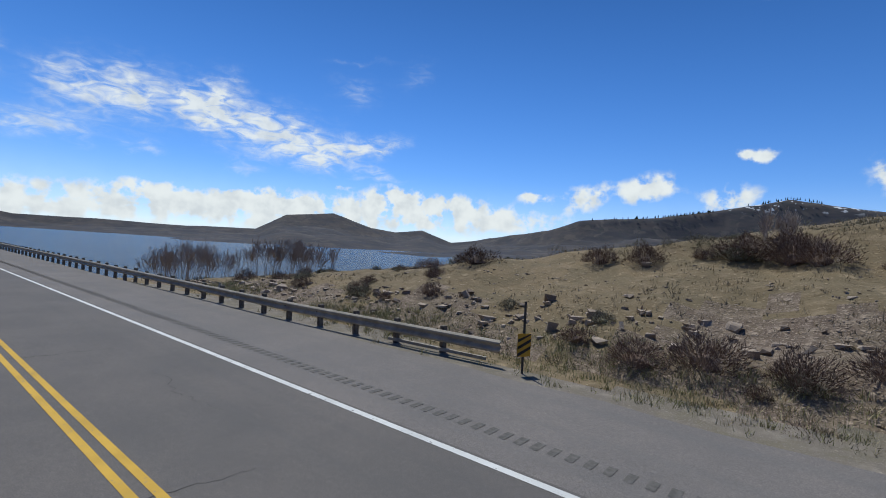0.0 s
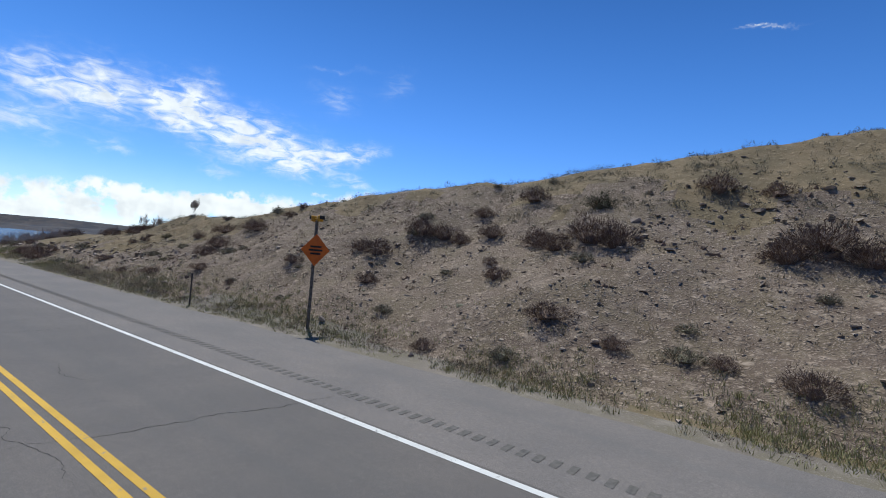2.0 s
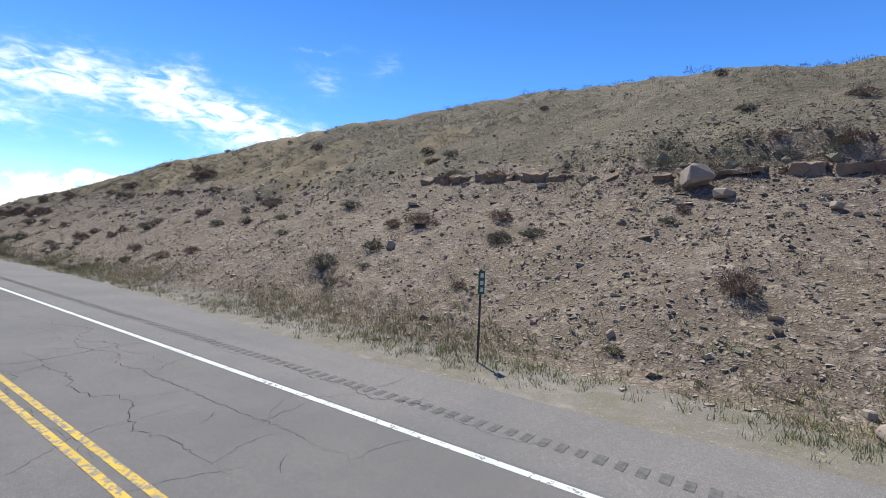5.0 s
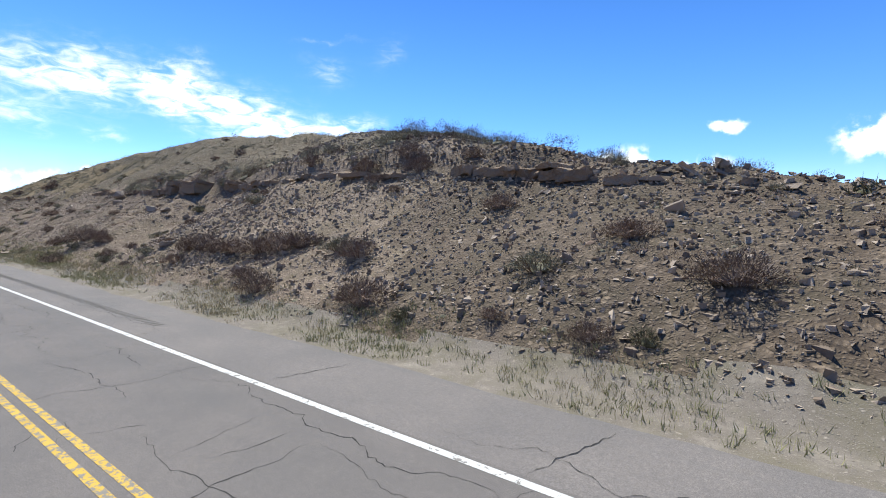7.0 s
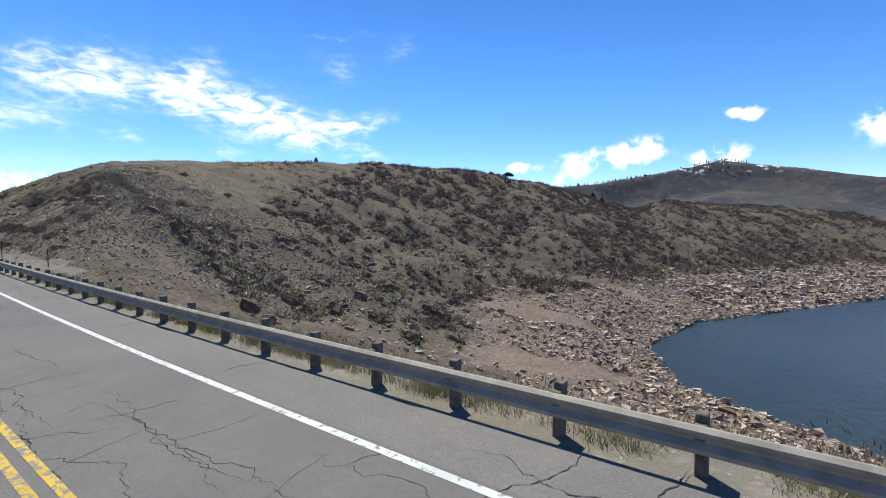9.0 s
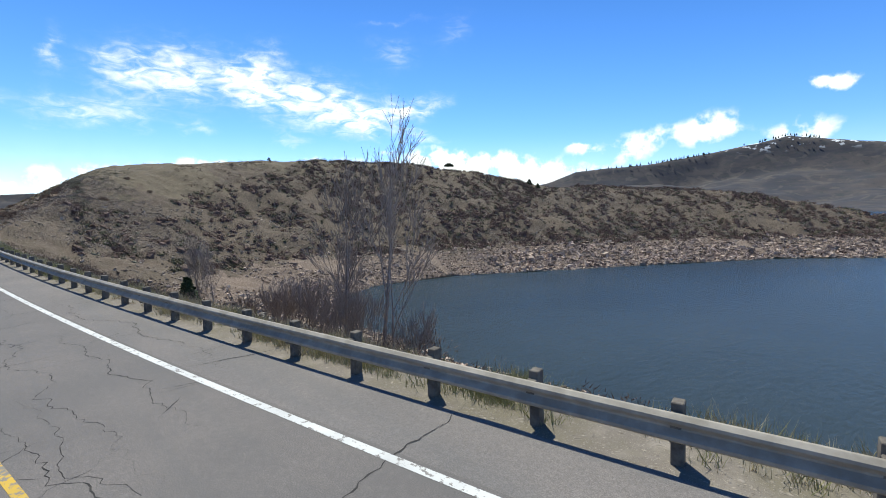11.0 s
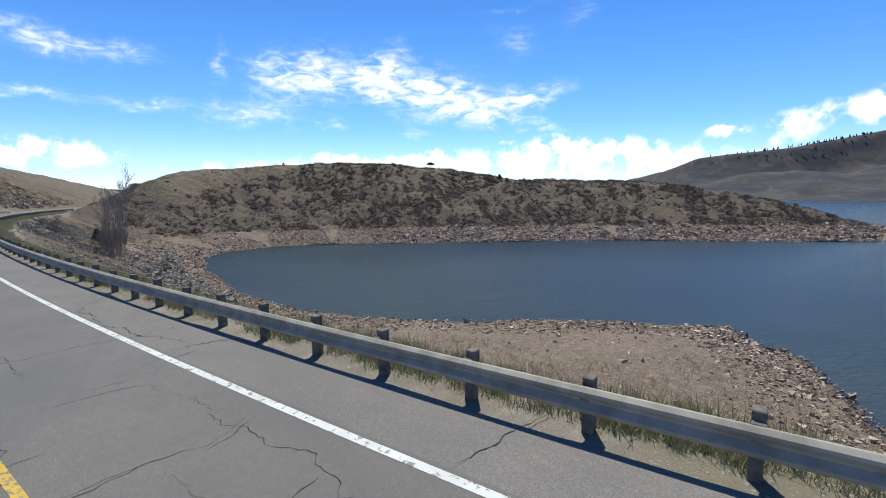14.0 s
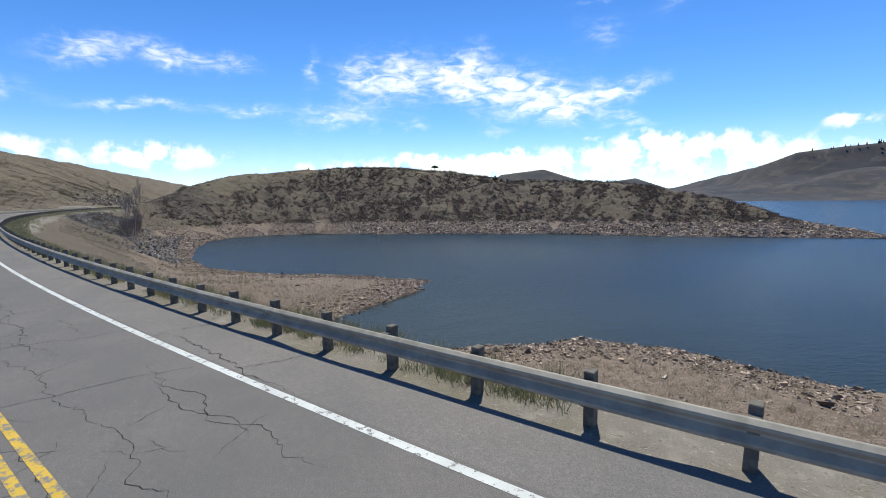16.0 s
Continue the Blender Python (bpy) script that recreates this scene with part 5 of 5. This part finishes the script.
    far_shrubs("ledge_brush", rng, x[70:], y[70:], rng.uniform(0.35, 1.0, n - 70), "brown", "dark brown brush along the sandstone shelf", 1200, 0.05, 0.3)
    # brush down the embankment at the bend
    n = 420
    s = rng.uniform(258, 330, n)
    x, y = at(s, 8.8 + rng.gamma(2.0, 3.6, n))
    z, s, l, d = land(x, y)
    keep = (d > 6) & (wave(x, y, 6, 69) + rng.randn(n) * 0.4 > -0.2)
    far_shrubs("embankment_brush", rng, x[keep], y[keep], rng.uniform(0.35, 1.2, int(keep.sum())), "brown", "brown leafless brush down the embankment behind the guardrail", 260, 0.075)
    # hillside on the far side of the road
    n = 4200
    s, l = rng.uniform(40, 330, n), -11 - rng.gamma(1.6, 22, n)
    x, y = at(s, l)
    keep = wave(x, y, 14, 65) + rng.randn(n) * 0.4 > 0
    x, y = x[keep], y[keep]
    far_shrubs("south_brush", rng, x, y, rng.uniform(0.5, 1.5, len(x)), "green", "scattered dark brush on the hillside across the road", 60, 0.16)


def grass_field(name, rng, x, y, z, tall, mat, label, blades=7, tuft=0.07, thick=1.0):
    n = len(x)
    k = n * blades
    gx, gy, gz = np.repeat(x, blades) + rng.randn(k) * tuft, np.repeat(y, blades) + rng.randn(k) * tuft, np.repeat(z, blades) - 0.03
    h = np.repeat(tall, blades) * (0.5 + 0.7 * rng.rand(k))
    a = rng.rand(k) * 6.28
    w = (0.006 + 0.012 * rng.rand(k)) * thick
    lean = 0.9 * rng.rand(k) * h
    b = rng.rand(k) * 6.28
    p = np.stack([np.cos(a) * w, np.sin(a) * w, np.zeros(k)], 1)
    foot = np.stack([gx, gy, gz], 1)
    tip = foot + np.stack([np.cos(b) * lean, np.sin(b) * lean, h], 1)
    V = np.stack([foot - p, foot + p, tip], 1).reshape(-1, 3)
    return big_mesh(name, V, np.arange(k * 3).reshape(k, 3), mat, label, "grass")


def grasses():
    rng = np.random.RandomState(14)
    # at the foot of the cut bank
    n = 30000
    s = rng.uniform(-30, 226, n)
    l = np.interp(s, TOE_S, TOE_L) + rng.randn(n) * 0.85 + 0.15
    x, y = at(s, l)
    keep = (l > pave_edge(s) + 0.25) & ((s < 176) | (rng.rand(n) < np.interp(s, [176, 206, 216], [0.9, 0.6, 0.05]))) & (wave(x, y, 3.5, 71) + rng.randn(n) * 0.4 > -0.25)
    x, y = x[keep], y[keep]
    z = land(x, y)[0]
    tone = wave(x, y, 5, 72) + rng.randn(len(x)) * 0.4
    dry = tone > 0.15
    grass_field("verge_grass", rng, x[dry], y[dry], z[dry], 0.08 + 0.18 * rng.rand(int(dry.sum())), "straw", "dry straw-coloured grass along the road edge", 12, 0.09, 0.9)
    grass_field("verge_grass", rng, x[~dry], y[~dry], z[~dry], 0.08 + 0.18 * rng.rand(int((~dry).sum())), "fresh", "short green grass along the road edge", 12, 0.09, 0.9)
    # short dry grass over the rounded top and in tufts down the bank
    n = 44000
    s = rng.uniform(-45, 215, n)
    l = np.interp(s, TOE_S, TOE_L) + rng.uniform(0.5, 13, n)
    up = rng.rand(n) < 0.74
    l = np.where(up, np.interp(s, TOE_S, TOE_L) + np.interp(s, [0, 15, 35], [2.5, 5, 11]) + rng.uniform(0, 24, n), l)
    x, y = at(s, l)
    keep = (wave(x, y, 4.5, 77) + 0.5 * wave(x, y, 1.6, 78) + rng.randn(n) * 0.35 > -0.1) & (l > pave_edge(s) + 1.0)
    x, y = x[keep], y[keep]
    grass_field("hill_grass", rng, x, y, land(x, y)[0], 0.08 + 0.16 * rng.rand(len(x)), "drygrass", "short dry grass over the hilltop and the bank", 6)
    # behind the rail round the bay
    n = 17000
    s = rng.uniform(236, 480, n)
    l = np.array([rail_b(k) for k in s]) + 0.12 + rng.gamma(1.7, 0.42, n)
    x, y = at(s, l)
    keep = wave(x, y, 1.5, 73) + rng.randn(n) * 0.3 > -0.25
    x, y = x[keep], y[keep]
    z = land(x, y)[0]
    dry = wave(x, y, 4, 74) + rng.randn(len(x)) * 0.5 > 0.05
    grass_field("rail_grass", rng, x[dry], y[dry], z[dry], 0.12 + 0.32 * rng.rand(int(dry.sum())), "straw", "dry grass tufts behind the guardrail", 24, 0.10, 0.6)
    grass_field("rail_grass", rng, x[~dry], y[~dry], z[~dry], 0.12 + 0.30 * rng.rand(int((~dry).sum())), "fresh", "green grass tufts behind the guardrail", 24, 0.10, 0.6)
    # tall pale grass on the spits and the embankment
    n = 42000
    x, y = rng.uniform(270, 470, n), rng.uniform(12, 110, n)
    z, s, l, d = land(x, y)
    keep = (l > 9.5) & (d > 1.5) & (d < 26) & (wave(x, y, 8, 75) + 0.6 * wave(x, y, 3, 76) + rng.randn(n) * 0.3 > np.where((x > 335) & (l < 40), -0.35, 0.1))
    x, y, z = x[keep], y[keep], z[keep]
    grass_field("shore_grass", rng, x, y, z, 0.25 + 0.45 * rng.rand(len(x)), "straw", "tall pale dry grass on the shore", 12, 0.14, 0.7)


def limb(V, F, a, b, ra, rb, least=0.0):
    ra, rb = max(ra, least), max(rb, least)
    d = b - a
    u = d.orthogonal().normalized()
    w = d.cross(u).normalized()
    n = len(V)
    k = 5 if ra > 0.03 else 3
    for c, r in ((a, ra), (b, rb)):
        for i in range(k):
            t = 6.2832 * i / k
            V.append(c + u * (math.cos(t) * r) + w * (math.sin(t) * r))
    F += [(n + i, n + (i + 1) % k, n + k + (i + 1) % k, n + k + i) for i in range(k)]


def grow(V, F, T, U, p, d, length, r, depth, upward, least=0.0, sway=0.09):
    """A branch that forks; thick wood goes to V, F, fine twigs to T, U."""
    segs = 3
    for i in range(segs):
        nd = (d + Vector((random.gauss(0, sway), random.gauss(0, sway), random.gauss(0.05, 0.06)))).normalized()
        q = p + nd * (length / segs)
        r2 = r * 0.82
        limb(*((V, F) if r > 0.022 else (T, U)), p, q, r, r2, least)
        p, d, r = q, nd, r2
        if depth > 0 and i > 0:
            for _ in range(random.choice((1, 2, 2))):
                a = random.uniform(0, 6.28)
                out = Vector((math.cos(a), math.sin(a), random.uniform(0.2, 0.9)))
                grow(V, F, T, U, p, (d * upward + out * 0.62).normalized(), length * random.uniform(0.5, 0.72), r * 0.6, depth - 1, upward, least)
    if depth > 0:
        grow(V, F, T, U, p, d, length * 0.7, r * 0.85, depth - 1, upward, least, sway)


def bare_tree(x, y, height, seed, label, stems=1, spread=0.1, depth=4, upward=1.0, name="bare_tree", least=0.006, haze=0, sway=0.09):
    random.seed(seed)
    tree = tagged(new(name), label, "tree", "leafless trees")
    tree.location = (x, y, land_at(x, y) - 0.1)
    T, U = [], []
    for k in range(stems):
        V, F = [], []
        a = random.uniform(0, 6.28)
        r = spread * math.sqrt(random.random())
        h = height * random.uniform(0.7, 1.0) if stems > 1 else height
        foot = Vector((math.cos(a) * r, math.sin(a) * r, 0))
        grow(V, F, T, U, foot, Vector((math.cos(a) * sway, math.sin(a) * sway, 1)).normalized(), h * 0.40, 0.0105 * h * (0.62 if stems > 1 else 1), depth, upward, least, sway)
        raw("trunk", V, F, "bark", tree)
    if haze:
        v, f = leaf_cloud(np.random.RandomState(seed), haze, spread * 1.15, height * (0.62 if stems < 5 else 0.85), 0.045, height * (0.26 if stems < 5 else 0.06), 0)
        U += [tuple(int(q) + len(T) for q in k) for k in f]
        T += [Vector(q) for q in v]
    raw("crown", T, U, "bark", tree)
    return tree


def conifer(x, y, height, seed, label, wide=0.28, flat=False):
    rng = np.random.RandomState(seed)
    tree = tagged(new("juniper"), label, "tree", "evergreens")
    tree.location = (x, y, land_at(x, y) - 0.1)
    V, F = [], []
    limb(V, F, Vector((0, 0, 0)), Vector((0.05, 0, height * 0.9)), 0.035 * height, 0.008 * height)
    raw("trunk", V, F, "bark", tree)
    n = 900
    t = rng.rand(n) if not flat else 0.6 + 0.4 * rng.rand(n)
    r = wide * height * ((1 - t) ** 0.75 + 0.08) * (0.45 + 0.6 * rng.rand(n)) if not flat else height * 0.75 * np.sqrt(rng.rand(n)) * np.sqrt(np.clip(1.05 - t, 0, 1) * 2)
    a = rng.rand(n) * 6.28
    c = np.stack([np.cos(a) * r, np.sin(a) * r, height * (0.08 + 0.92 * t)], 1)
    m = spins(rng, n)
    k = 0.05 * height
    u, w = m[:, 0] * k, m[:, 1] * k * 1.6
    raw("crown", np.stack([c - u, c + u, c + w], 1).reshape(-1, 3), np.arange(n * 3).reshape(n, 3), "needles", tree)
    return tree


near_shrubs()
toe_brush()
bank_brush()
peninsula_brush()
grasses()
TALL = "tall leafless grey cottonwood by the lake embankment"
for k, (tx, ty, th) in enumerate([(307.4, 25.0, 16.5), (306.8, 24.3, 12.5), (308.6, 25.6, 11.0), (303, 26.0, 8.5)]):
    bare_tree(tx, ty, th, 60 + k, TALL, 1, 0.11 * th, depth=4, upward=1.35, least=0.016, haze=900, sway=0.03)
for k, (tx, ty, th, st, sp) in enumerate([(305.5, 24.6, 6.4, 16, 1.8), (302.6, 25.2, 6.8, 16, 2.0), (299.8, 24.6, 6.2, 15, 2.0), (297.0, 24.0, 5.4, 14, 1.8), (310.8, 25.2, 5.0, 13, 1.6), (294.6, 23.4, 4.4, 12, 1.6)]):
    bare_tree(tx, ty, th, 70 + k, "brown leafless willow thicket by the lake embankment", st, sp, depth=3, upward=1.9, name="willow", least=0.009, haze=3200)
for k, (tx, ty, th) in enumerate([(283.4, 22.0, 7.6), (284.2, 22.4, 6.4), (285.3, 22.6, 7.2)]):
    bare_tree(tx, ty, th, 80 + k, "slender pale leafless young tree behind the guardrail", 1, 0.55, depth=4, upward=2.0, least=0.006, haze=1500, sway=0.04)
conifer(285.9, 20.6, 3.4, 3, "dark green young juniper behind the guardrail", 0.34)
for k, (tx, ty, th, st, sp) in enumerate([(-66, 25, 6.0, 22, 2.8), (-61, 24.5, 6.0, 22, 2.8), (-71, 25, 5.4, 18, 2.4), (-43, 25, 4.2, 22, 2.2), (-39.0, 24.5, 3.9, 22, 2.2), (-35.5, 25, 3.2, 18, 1.8), (-55.5, 26, 5.2, 18, 2.4)]):
    bare_tree(tx, ty, th, 90 + k, "leafless grey willow thicket near the lake shore", st, sp, depth=3, upward=1.2, name="willow", least=0.008, haze=1300)
bare_tree(-0.8, 23.2, 2.2, 99, "bare brown thicket on the bank's edge", 14, 1.3, depth=3, upward=1.3, name="willow")
bare_tree(5.2, 25.1, 2.4, 98, "small bare tree on the bank's crest", 4, 0.35, depth=4, upward=0.9)
conifer(172, 172, 3.8, 5, "flat-topped dark pine alone on the ridge", 0.3, True)
conifer(196, 205, 3.0, 6, "dark rounded juniper on the ridge", 0.55)
conifer(199, 208, 2.6, 7, "dark rounded juniper on the ridge", 0.55)
conifer(150, 92, 1.3, 8, "dark rounded juniper on the ridge", 0.6)
